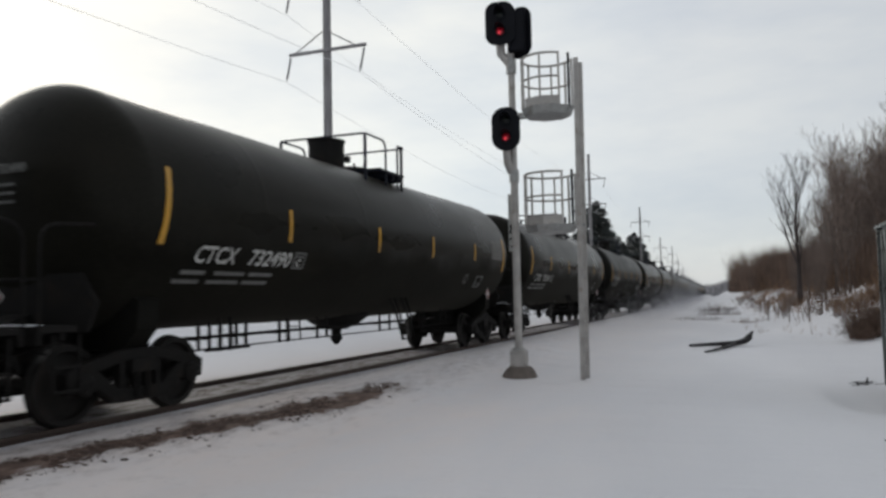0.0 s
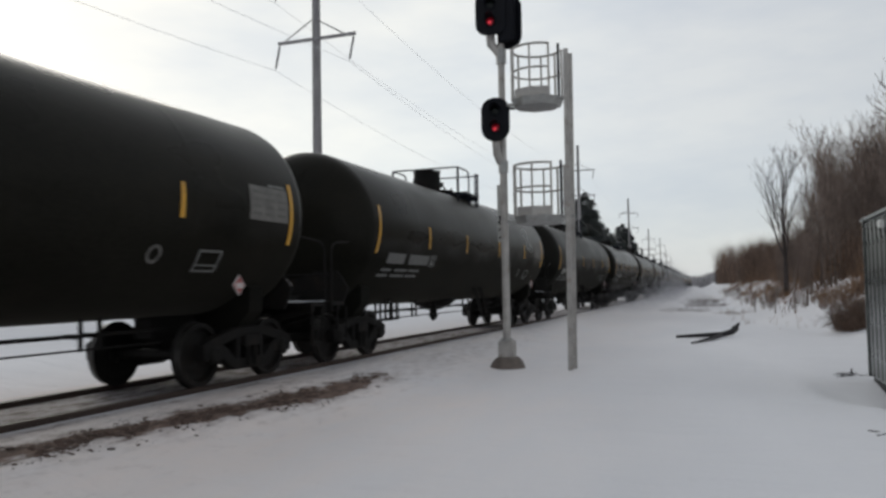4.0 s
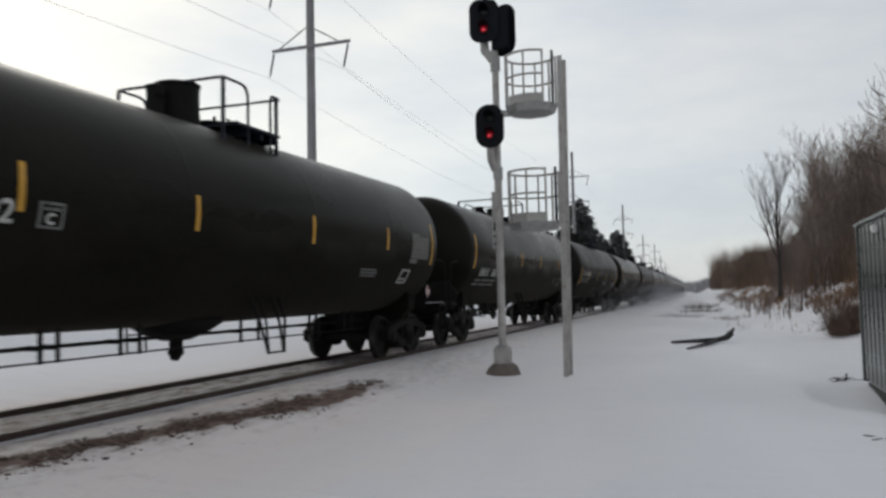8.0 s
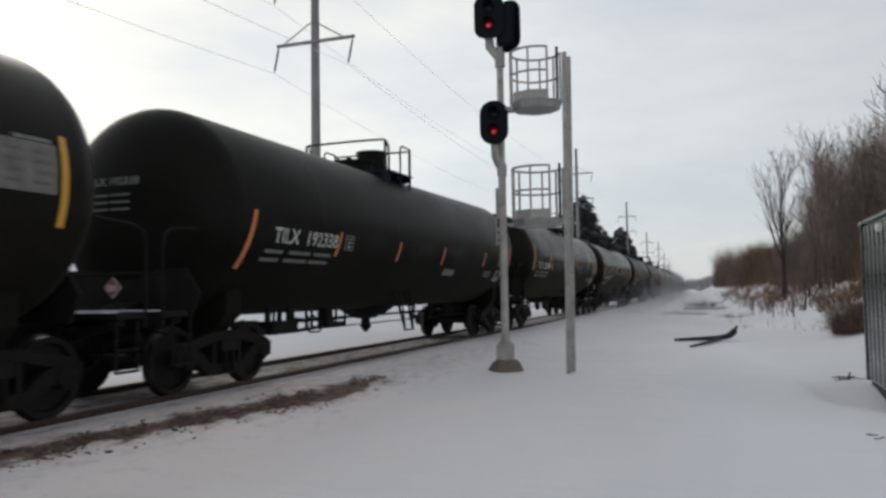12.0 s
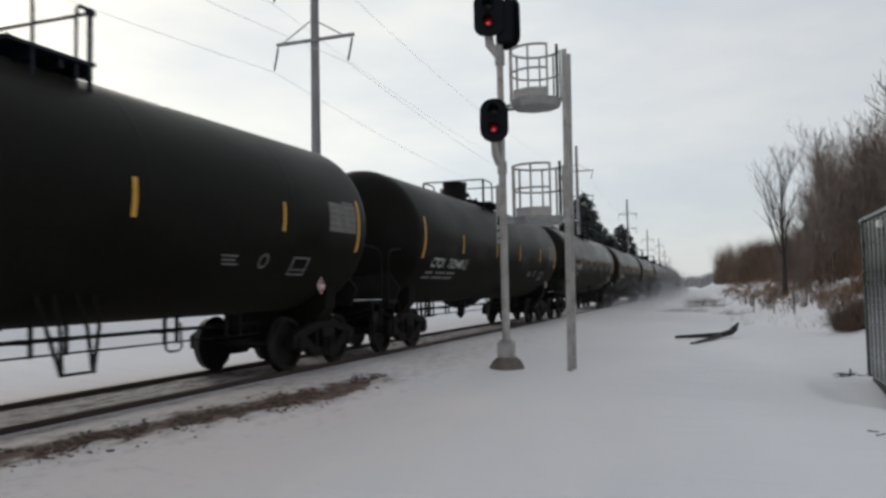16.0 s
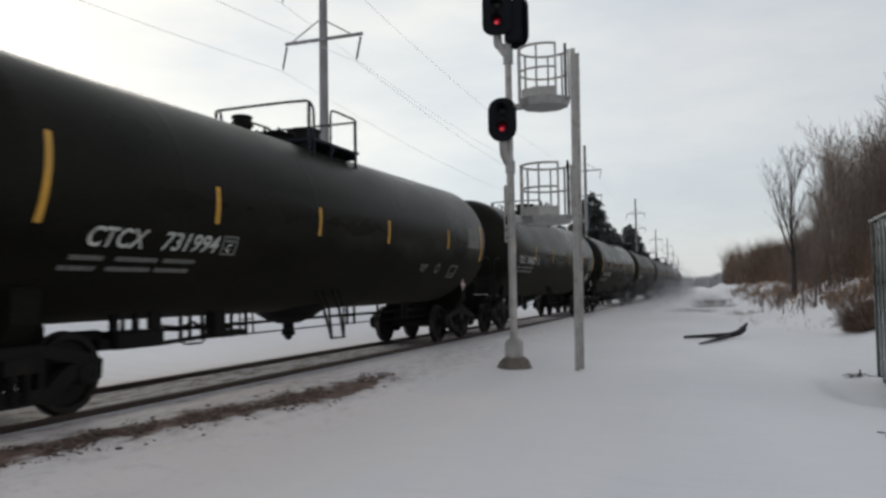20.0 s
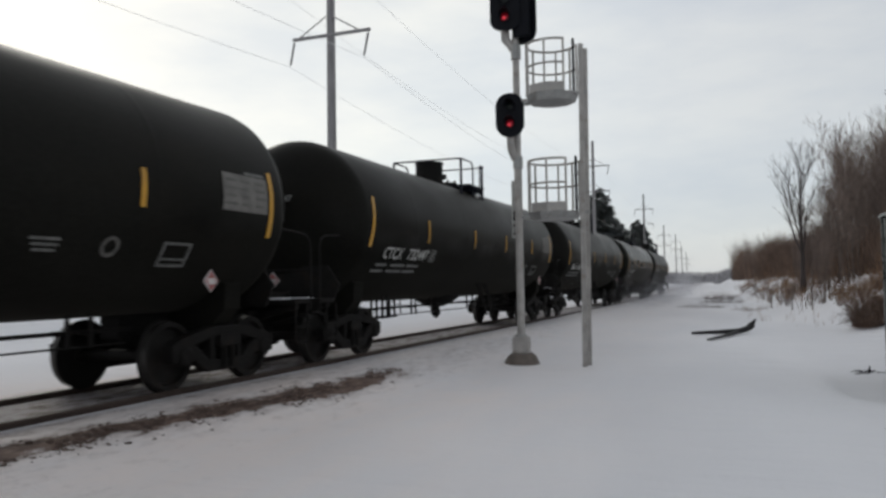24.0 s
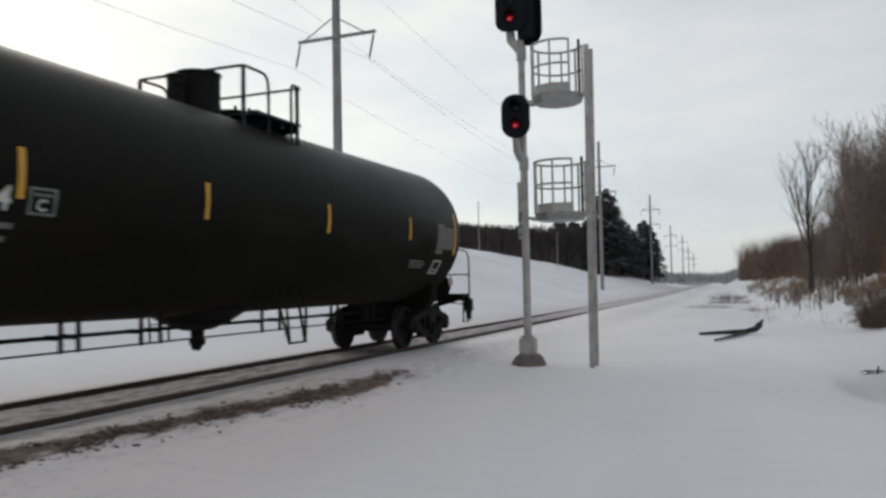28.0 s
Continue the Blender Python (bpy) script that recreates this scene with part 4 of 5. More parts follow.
def build_train():
    used = set()
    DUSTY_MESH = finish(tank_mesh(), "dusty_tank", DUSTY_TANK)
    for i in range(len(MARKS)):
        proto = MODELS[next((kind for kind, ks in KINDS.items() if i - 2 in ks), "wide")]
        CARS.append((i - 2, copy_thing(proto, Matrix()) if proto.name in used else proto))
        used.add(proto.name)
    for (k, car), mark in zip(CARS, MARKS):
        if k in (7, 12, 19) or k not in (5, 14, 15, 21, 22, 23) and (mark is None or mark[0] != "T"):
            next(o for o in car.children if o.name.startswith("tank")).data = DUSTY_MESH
        tape = ORANGE_TAPE if k in (11, 16) else YELLOW
        high = mark is not None and mark.startswith("TILX") or k in (16,)
        lean = 0.006 if k in (9, 11) else 0.0
        second, third = (-1.50, 1.22) if k in GATES else (-1.31, 1.6) if k == 16 else (-1.08, 1.68) if mark and mark[0] == "C" else (-1.5, 1.37 if k == 14 else 1.55)
        for y, a0, a1, w in ((-6.93, -18, 17, 0.088), (-4.44 if k == 8 else -4.20, -11, 7, 0.078), (second, -11, 6, 0.078), (third, -11, 6, 0.078), (4.22 if k == 2 else 4.60, -9.5, 7, 0.078), (7.16, -18, 17, 0.085)):
            if k in (9, 11):
                a0, a1 = a0 - (14 if y < -6 else 10), a1 - (16 if y < -6 else 12)
                y += 0.3 * (k == 9 and -3 < y < 3)
            y -= 0.20 * (k == 25 and abs(y) < 4.6) + 0.17 * (k in (8, 14) and -3 < y < 0)
            part("reflective_stripe", patch(y - w / 2, y + w / 2, a0, a1, 0.008, max(lean, 0.0032) if y < -6 else lean), tape, car, "yellow reflective stripe" if tape is YELLOW else "orange reflective stripe")
        base = -15.3 if high else -25.3
        slant = 0.06 if high else 0.24
        if mark:
            text_on_tank(car, mark[:4], -6.30, base, 0.225, 0.74 if high else 0.90, slant, WHITE_TAPE, "reporting_mark", "white painted lettering")
            text_on_tank(car, mark[5:], -5.52 if k == 25 else -5.30 if high else -5.14, base, 0.225, 1.03 if high else 1.08, slant, WHITE_TAPE, "car_number", "white painted number")
            head_text(car, mark, 0.10, 0.90, -0.02, 2.88, GREY_LETTER)
        else:
            for y0, y1 in ((-6.36, -5.48), (-5.22, -4.10)):
                part("mark_bar", patch(y0, y1, base, base + 8.2, 0.009), GREY_LETTER, car, "white painted bar of lettering")
        for row in (0, 1):
            a = base - 6.5 - row * 5
            for y0, y1 in ((-6.45, -5.98), (-5.78, -5.12), (-5.0, -4.42)):
                part("data_line", patch(y0 - row * 0.08, y1 - row * 0.05, a, a + 2.0, 0.009), GREY_LETTER, car)
        yb = -4.30 if k == 25 else -3.98
        for y0, y1, a0, a1 in ((yb, yb + 0.03, base - 1, base + 9), (yb + 0.29, yb + 0.32, base - 1, base + 9), (yb, yb + 0.32, base - 1, base), (yb, yb + 0.32, base + 8, base + 9)):
            part("stencil_box", patch(y0, y1, a0, a1, 0.01), GREY_LETTER, car)
        text_on_tank(car, "C", yb + 0.09, base + 0.8, 0.11, 0.12, slant, WHITE_TAPE, "stencil_letter")
        part("data_line", patch(yb + 0.06, yb + 0.26, base + 5.8, base + 7.0, 0.01), GREY_LETTER, car)
        for row in range(3):
            bm = B()
            for s in range(2):
                box(bm, (-0.25 + s * 0.38, -(TANK_HALF + HEAD * math.sqrt(1 - ((-0.25 + s * 0.38) / TANK_R) ** 2 - ((2.74 - row * 0.10 - TANK_Z) / TANK_R) ** 2)) - 0.004,
                         2.74 - row * 0.10), (0.32, 0.02, 0.03), bevel=0.0)
            part("end_data_line", bm, GREY_LETTER, car)
        tail_markings(car, k, high)
        if k == 9 or k == 11:
            part("stencil_patch", patch(1.5, 2.3, -31, -25, 0.009), GREY_LETTER, car, "faded painted panel")
        if k == 25:
            bm = box(B(), (1.30, 8.69, 0.86), (0.20, 0.17, 0.34), bevel=0.03)
            box(bm, (1.30, 8.69, 0.60), (0.12, 0.11, 0.20), bevel=0.015)
            part("end_of_train_device", bm, SIGNAL_BLACK, car, "dark box hung at the last car's end")


build_train()


# ---- signal mast ----
MX, MY = -4.45, 16.07


def signal_head(parent, x, y, z, w, h, turn, lit):
    """An oval-cornered background with two hooded lenses, on its own housing."""
    head = new("signal_head")
    head.parent = parent
    head.matrix_basis = pose(x, y, z, 0, 0, turn)
    tagged(head, "black oval signal head" + (" showing red" if lit else ", unlit"))
    outline = []
    for cx, cz, a0 in ((1, 1, 0), (-1, 1, 90), (-1, -1, 180), (1, -1, 270)):
        r = w * (0.36 if w > 0.62 else 0.46)
        for i in range(7):
            a = radians(a0 + 15 * i)
            outline.append((cx * (w / 2 - r) + r * math.cos(a), cz * (h / 2 - r) + r * math.sin(a)))
    part("background_plate", prism(B(), outline, -0.006, 0.012, "Y"), SIGNAL_BLACK, head)
    bm = box(B(), (0, 0.11, 0), (w * 0.52, 0.20, h * 0.72), bevel=0.03)
    part("lamp_housing", bm, SIGNAL_BLACK, head)
    for zz, on in ((0.19, False), (-0.18, lit)):
        ring = lathe(B(), [(0.085, -0.03), (0.115, -0.03), (0.115, 0.02), (0.085, 0.02), (0.085, -0.03)], 20, "Y")
        part("lens_ring", ring, SIGNAL_BLACK, head, at=pose(0, -0.01, zz))
        lens = lathe(B(), [(0.0, -0.035), (0.05, -0.028), (0.084, -0.008), (0.084, 0.0)], 20, "Y")
        part("lens", lens, LENS_RED if on else LENS_DARK, head, "lit red lens" if on else "dark unlit lens", at=pose(0, -0.012, zz))
        if on:
            part("lamp_spot", lathe(B(), [(0.0, -0.012), (0.026, -0.008), (0.038, 0.0)], 14, "Y"), LENS_CORE, head, at=pose(-0.012, -0.045, zz - 0.03))
        bm = B()
        rows = []
        for i in range(15):
            a = radians(-20 + 220 * i / 14)
            deep = 0.30 * max(0.12, math.sin(max(0.0, a)) ** 0.6) if 0 < a < math.pi else 0.03
            rows.append([bm.verts.new((r * math.cos(a), yy, r * math.sin(a))) for r, yy in ((0.122, 0), (0.122, -deep), (0.114, -deep), (0.114, 0))])
        for one, two in zip(rows, rows[1:]):
            for k in range(4):
                bm.faces.new((one[k], one[(k + 1) % 4], two[(k + 1) % 4], two[k]))
        for r in (rows[0], rows[-1]):
            bm.faces.new(r)
        part("hood", bm, SIGNAL_BLACK, head, at=pose(0, -0.01, zz))
    return head


def service_platform(parent, z):
    """A round cage between mast and ladder: pan floor, toe plate, posts and two rails, open towards the ladder."""
    cx, cy, r = -3.66, 16.02, 0.51
    def at(a, k=1.0):
        return cx + r * 1.05 * k * math.cos(radians(a)), cy + r * k * math.sin(radians(a))
    deck = new("platform")
    deck.parent = parent
    tagged(deck, "grey caged service platform on the signal mast")
    bm = prism(B(), [at(a, 1.05) for a in (20, 65, 110, 155, 205, 250, 293, 335)], z - 0.16, z, "Z")
    for v in bm.verts:
        if v.co.z < z - 0.1:
            v.co.x, v.co.y = cx + (v.co.x - cx) * 0.88, cy + (v.co.y - cy) * 0.88
    part("floor", bm, GALV, deck)
    for a0, a1 in ((225, 266), (266, 309)):
        (x0, y0), (x1, y1) = at(a0, 1.03), at(a1, 1.03)
        bm = box(B(), (0, 0, 0), (math.hypot(x1 - x0, y1 - y0), 0.015, 0.19), bevel=0.004)
        part("toe_plate", bm, ALU, deck, at=pose((x0 + x1) / 2, (y0 + y1) / 2, z + 0.085, 0, 0, math.degrees(math.atan2(y1 - y0, x1 - x0))))
    for a in (309, 266, 213, 185, 150, 92, 55, 22):
        x, y = at(a)
        part("post", box(B(), (0, 0, 0.545), (0.046, 0.034, 1.09), bevel=0.006), ALU, deck, at=pose(x, y, z, 0, 0, a))
    for h, rr in ((1.075, 0.026), (0.58, 0.023)):
        part("rail", tube(B(), [(*at(309 - 15 * i), z + h) for i in range(20)], rr, 8), ALU, deck)
    part("gate_post", box(B(), (0, 0, 0.58), (0.05, 0.05, 1.16), bevel=0.006), SIGNAL_BLACK, deck, "dark gate post", at=pose(cx + 0.47, cy - 0.02, z))
    for s in (-0.16, 0.16):
        part("bracket", box(B(), (MX * 0.5 + cx * 0.5 + 0.15, cy + s, z - 0.09), (0.85, 0.045, 0.06)), GALV, deck)
    part("ladder_tie", box(B(), (-3.05, 15.9, z - 0.03), (0.32, 0.05, 0.06)), GALV, deck)
    return deck


def build_signal():
    g = land(MX, MY)
    mast = thing("railway_signal", "grey railway signal mast with caged platforms, black heads showing red", "railway signal")
    part("mast_pipe", lathe(B(), [(0.0, 0.15), (0.082, 0.15), (0.082, 3.9), (0.074, 3.95), (0.074, 6.95), (0.0, 6.98)], 20), ALU, mast, at=pose(MX, MY, 0))
    bm = box(B(), (MX, MY, 0.03), (0.32, 0.32, 0.36), bevel=0.02)
    lid = box(B(), (MX, MY, 0.23), (0.22, 0.22, 0.06), bevel=0.015)
    part("base_casting", bm, ALU, mast)
    part("base_collar", lid, GALV, mast)
    bm = lathe(B(), [(0.0, -0.13), (0.22, -0.13), (0.30, -0.20), (0.40, g - 0.02), (0.44, g - 0.12), (0.0, g - 0.12)], 22)
    for v in bm.verts:
        v.co.x *= 1 + 0.12 * noise.noise(v.co * 3)
        v.co.y *= 1 + 0.12 * noise.noise(v.co * 2 + Vector((5, 0, 0)))
    part("footing", bm, CONCRETE, mast, "dirty conical concrete footing", at=pose(MX, MY, 0))
    # lower head on an offset bracket
    signal_head(mast, -4.53, 15.80, 4.92, 0.61, 0.94, 10, True)
    part("head_bracket", tube(B(), [(MX, MY, 3.98), (MX - 0.06, MY - 0.03, 4.05), (MX - 0.11, MY - 0.10, 4.22), (MX - 0.12, MY - 0.13, 4.55), (MX - 0.12, MY - 0.13, 4.95)], 0.088, 14),
         ALU, mast)
    part("bracket_clamp", rod(B(), (MX, MY, 3.80), (MX, MY, 4.06), 0.105, 16), GALV, mast)
    # upper pair, side by side
    part("head_bracket", tube(B(), [(MX, MY, 6.35), (MX - 0.10, MY - 0.02, 6.50), (MX - 0.20, MY - 0.06, 6.62), (MX - 0.22, MY - 0.08, 6.95), (MX - 0.22, MY - 0.08, 7.5)], 0.098, 14),
         ALU, mast)
    part("bracket_clamp", rod(B(), (MX, MY, 6.18), (MX, MY, 6.50), 0.11, 16), GALV, mast)
    signal_head(mast, -4.60, 15.80, 7.23, 0.64, 0.95, 10, True)
    signal_head(mast, -4.25, 16.12, 7.07, 0.58, 1.14, 165, False)
    part("upper_housing", box(B(), (-4.28, 15.98, 7.07), (0.38, 0.18, 0.92), bevel=0.03), SIGNAL_BLACK, mast)
    # number plate, read downwards
    plate = part("marker_plate", box(B(), (0, 0, 0), (0.19, 0.012, 1.24), bevel=0.004), GREY_PLATE, mast, "white plate with black numerals", at=pose(-4.535, 16.16, 2.94))
    for i, ch in enumerate("1182"):
        bm = lettering(ch, 0.22, None)
        xs = [v.co.x for v in bm.verts]
        for v in bm.verts:
            v.co = (v.co.x - (max(xs) + min(xs)) / 2, -0.009, v.co.y)
        part("numeral", bm, SIGNAL_BLACK, plate, at=pose(0, 0, 0.33 - i * 0.29), smooth=False)
    for z in (3.35, 2.5):
        part("plate_bracket", box(B(), (-4.50, 16.14, z), (0.12, 0.03, 0.04)), GALV, mast)
    service_platform(mast, 5.30)
    service_platform(mast, 2.82)
    # ladder down to the snow
    lg = land(-3.0, 15.6)
    for y in (15.56, 15.92):
        part("ladder_stringer", box(B(), (-2.975 + 0.02 * (y > 15.7), y, (6.19 + lg - 0.1) / 2), (0.095, 0.055, 6.19 - lg + 0.1), pose(-2.975, 0, 3, 0, 0.5, 0) @ pose(2.975, 0, -3), bevel=0.006), ALU, mast)
    for i in range(21):
        z = lg + 0.25 + i * 0.305
        part("rung", rod(B(), (-2.99, 15.56, z), (-2.97, 15.92, z), 0.013, 6), GALV, mast)


build_signal()


# ---- equipment house at the foot of the bank ----
def build_house():
    x0, x1, y0, y1, z0, z1 = 2.33, 4.8, 12.45, 15.6, -0.34, 2.40
    ob = thing("equipment_house", "small ribbed galvanised signal equipment house on a dark base", "equipment house")
    bm = box(B(), ((x0 + x1) / 2, (y0 + y1) / 2, (z0 + z1) / 2), (x1 - x0 - 0.04, y1 - y0 - 0.04, z1 - z0))
    part("body", bm, CABINET, ob)
    n = 8
    for i in range(n):
        w = (y1 - y0 - 0.1) / n
        bm = prism(B(), [(-w * 0.42, 0), (-w * 0.26, 0.028), (w * 0.26, 0.028), (w * 0.42, 0)], z0 + 0.05, z1 - 0.03, "Z")
        part("wall_panel", bm, CABINET, ob, at=pose(x0 + 0.02, y0 + 0.05 + w * (i + 0.5), 0, 0, 0, 90), smooth=False)
    for i in range(5):
        w = (x1 - x0 - 0.1) / 5
        bm = prism(B(), [(-w * 0.42, 0), (-w * 0.26, -0.028), (w * 0.26, -0.028), (w * 0.42, 0)], z0 + 0.05, z1 - 0.03, "Z")
        part("wall_panel", bm, CABINET, ob, at=pose(x0 + 0.05 + w * (i + 0.5), y0 + 0.02, 0), smooth=False)
    for x, y in ((x0, y0), (x1, y0), (x0, y1), (x1, y1)):
        part("corner_trim", box(B(), (x, y, (z0 + z1) / 2), (0.07, 0.07, z1 - z0), bevel=0.006), CABINET, ob)
    part("roof", prism(B(), [(x0 - 0.06, z1), (x1 + 0.06, z1), (x1 + 0.06, z1 + 0.05), ((x0 + x1) / 2, z1 + 0.22), (x0 - 0.06, z1 + 0.05)], y0 - 0.08, y1 + 0.08, "Y"), CABINET, ob, smooth=False)
    part("base_frame", box(B(), ((x0 + x1) / 2, (y0 + y1) / 2, z0 - 0.25), (x1 - x0 - 0.08, y1 - y0 - 0.08, 0.52)), CABINET_DARK, ob)
    part("vent_cover", box(B(), (x0 - 0.03, 13.80, 2.24), (0.10, 0.16, 0.12), bevel=0.02), LAMP_WHITE, ob, "small white lamp cover")
    part("notice", box(B(), (2.66, y0 - 0.04, 1.62), (0.40, 0.012, 0.50)), SIGN_YELLOW, ob, "small yellow notice on the wall")
    part("door", box(B(), (3.6, y0 - 0.015, 1.15), (0.85, 0.03, 1.95), bevel=0.006), CABINET, ob)


build_house()


# ---- transmission line ----
POLES = [(-20.0, -44.0, 22.0), (-20.0, 35.8, 22.0), (-20.0, 113.0, 21.9), (-22.8, 198.7, 23.0), (-26.3, 288.8, 21.4), (-29.7, 384.0, 23.5), (-33.8, 479.0, 22.0), (-37.0, 570.0, 20.2)]


def arm_heights(top):
    return (top - 7.45, top - 3.75)


def build_pole(x, y, top):
    g = land(x, y, False)
    pole = thing("power_pole", "tall weathered grey power pole with two cross-arms and hanging insulators", "power pole", "poles of the power line", at=pose(x, y, 0))
    part("pole_shaft", lathe(B(), [(0.0, g - 0.3), (0.27, g - 0.3), (0.20, top), (0.0, top + 0.03)], 16), WOOD_POLE, pole)
    for z in arm_heights(top):
        part("cross_arm", box(B(), (0.14, -0.26, z), (4.6, 0.13, 0.16), bevel=0.01), WOOD_POLE, pole)
        for s in (1, -1):
            part("arm_brace", rod(B(), (s * 0.15, -0.22, z + 1.05), (s * 1.75, -0.25, z + 0.08), 0.035, 8), WOOD_POLE, pole)
            prof = [(0.0, 0.0)]
            for i in range(9):
                prof += [(0.045, -0.12 - i * 0.125), (0.085, -0.15 - i * 0.125), (0.045, -0.18 - i * 0.125)]
            prof += [(0.0, -1.38)]
            part("insulator", lathe(B(), prof, 10), INSULATOR, pole, at=pose(s * 2.2 + 0.14, -0.26, z - 0.08, 0, 12, 0))


def build_line():
    for x, y, top in POLES:
        build_pole(x, y, top)
    for arm in (0, 1):
        for s in (1, -1):
            ends = [(x + s * 2.2 - 0.15, y - 0.26, arm_heights(top)[arm] - 1.42) for x, y, top in POLES]
            for a, b in zip(ends, ends[1:]):
                a, b = Vector(a), Vector(b)
                pts = [a.lerp(b, i / 16) - Vector((0, 0, 1.6 * 4 * (i / 16) * (1 - i / 16))) for i in range(17)]
                tagged(new("power_line", finish(tube(B(), pts, 0.0105, 5), "power_line", WIRE)), "thin aluminium conductor slung between power poles", "power line",
                       "conductors of the power line")


build_line()


# ---- bare trees and brush ----
def branches(rng, p, d, length, r, depth, out, spread=0.5):
    """Tapered limbs as a list of (start, end, r0, r1)."""
    n = 3
    q = p.copy()
    for i in range(n):
        step_d = (d + Vector((rng.uniform(-1, 1), rng.uniform(-1, 1), rng.uniform(-0.2, 0.6))) * 0.14).normalized()
        e = q + step_d * (length / n)
        r0, r1 = r * (1 - 0.55 * i / n), r * (1 - 0.55 * (i + 1) / n)
        out.append((q.copy(), e.copy(), r0, r1))
        if depth > 0:
            for _ in range(rng.choice((1, 2, 2))):
                side = Vector((rng.uniform(-1, 1), rng.uniform(-1, 1), rng.uniform(-0.1, 0.5))).normalized()
                nd = (step_d * (1 - spread * 0.55) + side * spread).normalized()
                nd.z = max(nd.z, 0.15)
                branches(rng, e, nd.normalized(), length * rng.uniform(0.42, 0.66), r1 * 0.62, depth - 1, out, spread)
        q, d = e, step_d


def limbs_mesh(name, limbs, mat, sides=4):
    verts, faces = [], []
    for a, b, r0, r1 in limbs:
        d = (b - a).normalized()
        u = d.cross(Vector((0.2, 0.35, 0.9))).normalized()
        w = d.cross(u)
        k0 = len(verts)
        for p, r in ((a, r0), (b, r1)):
            for k in range(sides):
                t = 2 * math.pi * k / sides
                verts.append(p + r * (math.cos(t) * u + math.sin(t) * w))
        for k in range(sides):
            j = (k + 1) % sides
            faces.append((k0 + k, k0 + j, k0 + sides + j, k0 + sides + k))
    me = bpy.data.meshes.new(name)
    me.from_pydata([tuple(v) for v in verts], [], faces)
    me.materials.append(mat)
    return me


def bare_tree(seed, height, slim=0.35, depth=3, trunk_r=0.09, stems=1):
    rng = random.Random(seed)
    ob = thing("bare_tree", "leafless grey-brown young tree on the snowy bank", "tree", "bare trees on the bank")
    trunk, crown = [], []
    for s in range(stems):
        p = Vector((rng.uniform(-0.25, 0.25) * (stems > 1), rng.uniform(-0.25, 0.25) * (stems > 1), -0.3))
        d = Vector((rng.uniform(-0.12, 0.12), rng.uniform(-0.12, 0.12), 1)).normalized()
        n = 7
        for i in range(n):
            d = (d + Vector((rng.uniform(-1, 1), rng.uniform(-1, 1), 0.6)) * 0.07).normalized()
            e = p + d * (height * 0.95 / n)
            r0, r1 = trunk_r * (1 - 0.85 * i / n), trunk_r * (1 - 0.85 * (i + 1) / n)
            trunk.append((p.copy(), e.copy(), r0, r1))
            if i >= 1:
                for _ in range(2 if i < 3 else 3):
                    a = rng.uniform(0, 2 * math.pi)
                    nd = Vector((math.cos(a) * slim, math.sin(a) * slim, 0.55)).normalized()
                    branches(rng, e - d * rng.uniform(0, 0.4), nd, height * rng.uniform(0.16, 0.30) * (1.15 - 0.5 * i / n), r1 * 0.55, depth - 1, crown)
            p = e
    crown = [(a, b, max(r0, 0.009), max(r1, 0.006)) for a, b, r0, r1 in crown]
    part("trunk", limbs_mesh("trunk", trunk, BARK, 7), None, ob)
    part("crown", limbs_mesh("crown", crown, TWIG, 3), None, ob)
    return ob


def fork_tree(seed, height):
    """The larger tree: a stout trunk that parts into steep, spreading limbs."""
    rng = random.Random(seed)
    ob = thing("bare_tree", "leafless grey-brown tree with steep spreading limbs on the bank", "tree", "bare trees on the bank")
    trunk, crown = [], []
    p, d = Vector((0, 0, -0.3)), Vector((-0.02, 0, 1)).normalized()
    for i in range(9):
        d = (d + Vector((rng.uniform(-1, 1), rng.uniform(-1, 1), 0.5)) * 0.05).normalized()
        e = p + d * height / 9
        r0, r1 = 0.19 * (1 - 0.1 * i), 0.19 * (1 - 0.1 * (i + 1))
        trunk.append((p.copy(), e.copy(), r0, r1))
        if i >= 2:
            for k in range(2):
                a = rng.uniform(0, 2 * math.pi)
                nd = Vector((math.cos(a) * 0.36, math.sin(a) * 0.36, 0.88)).normalized()
                branches(rng, e, nd, height * (0.54 - 0.045 * i) * rng.uniform(0.8, 1.1), r1 * 0.62, 2, crown, 0.34)
        p = e
    crown = [(a, b, max(r0, 0.010), max(r1, 0.007)) for a, b, r0, r1 in crown]
    part("trunk", limbs_mesh("trunk", trunk, DARK_BARK, 7), None, ob)
    part("crown", limbs_mesh("crown", crown, DARK_BARK, 3), None, ob)
    return ob


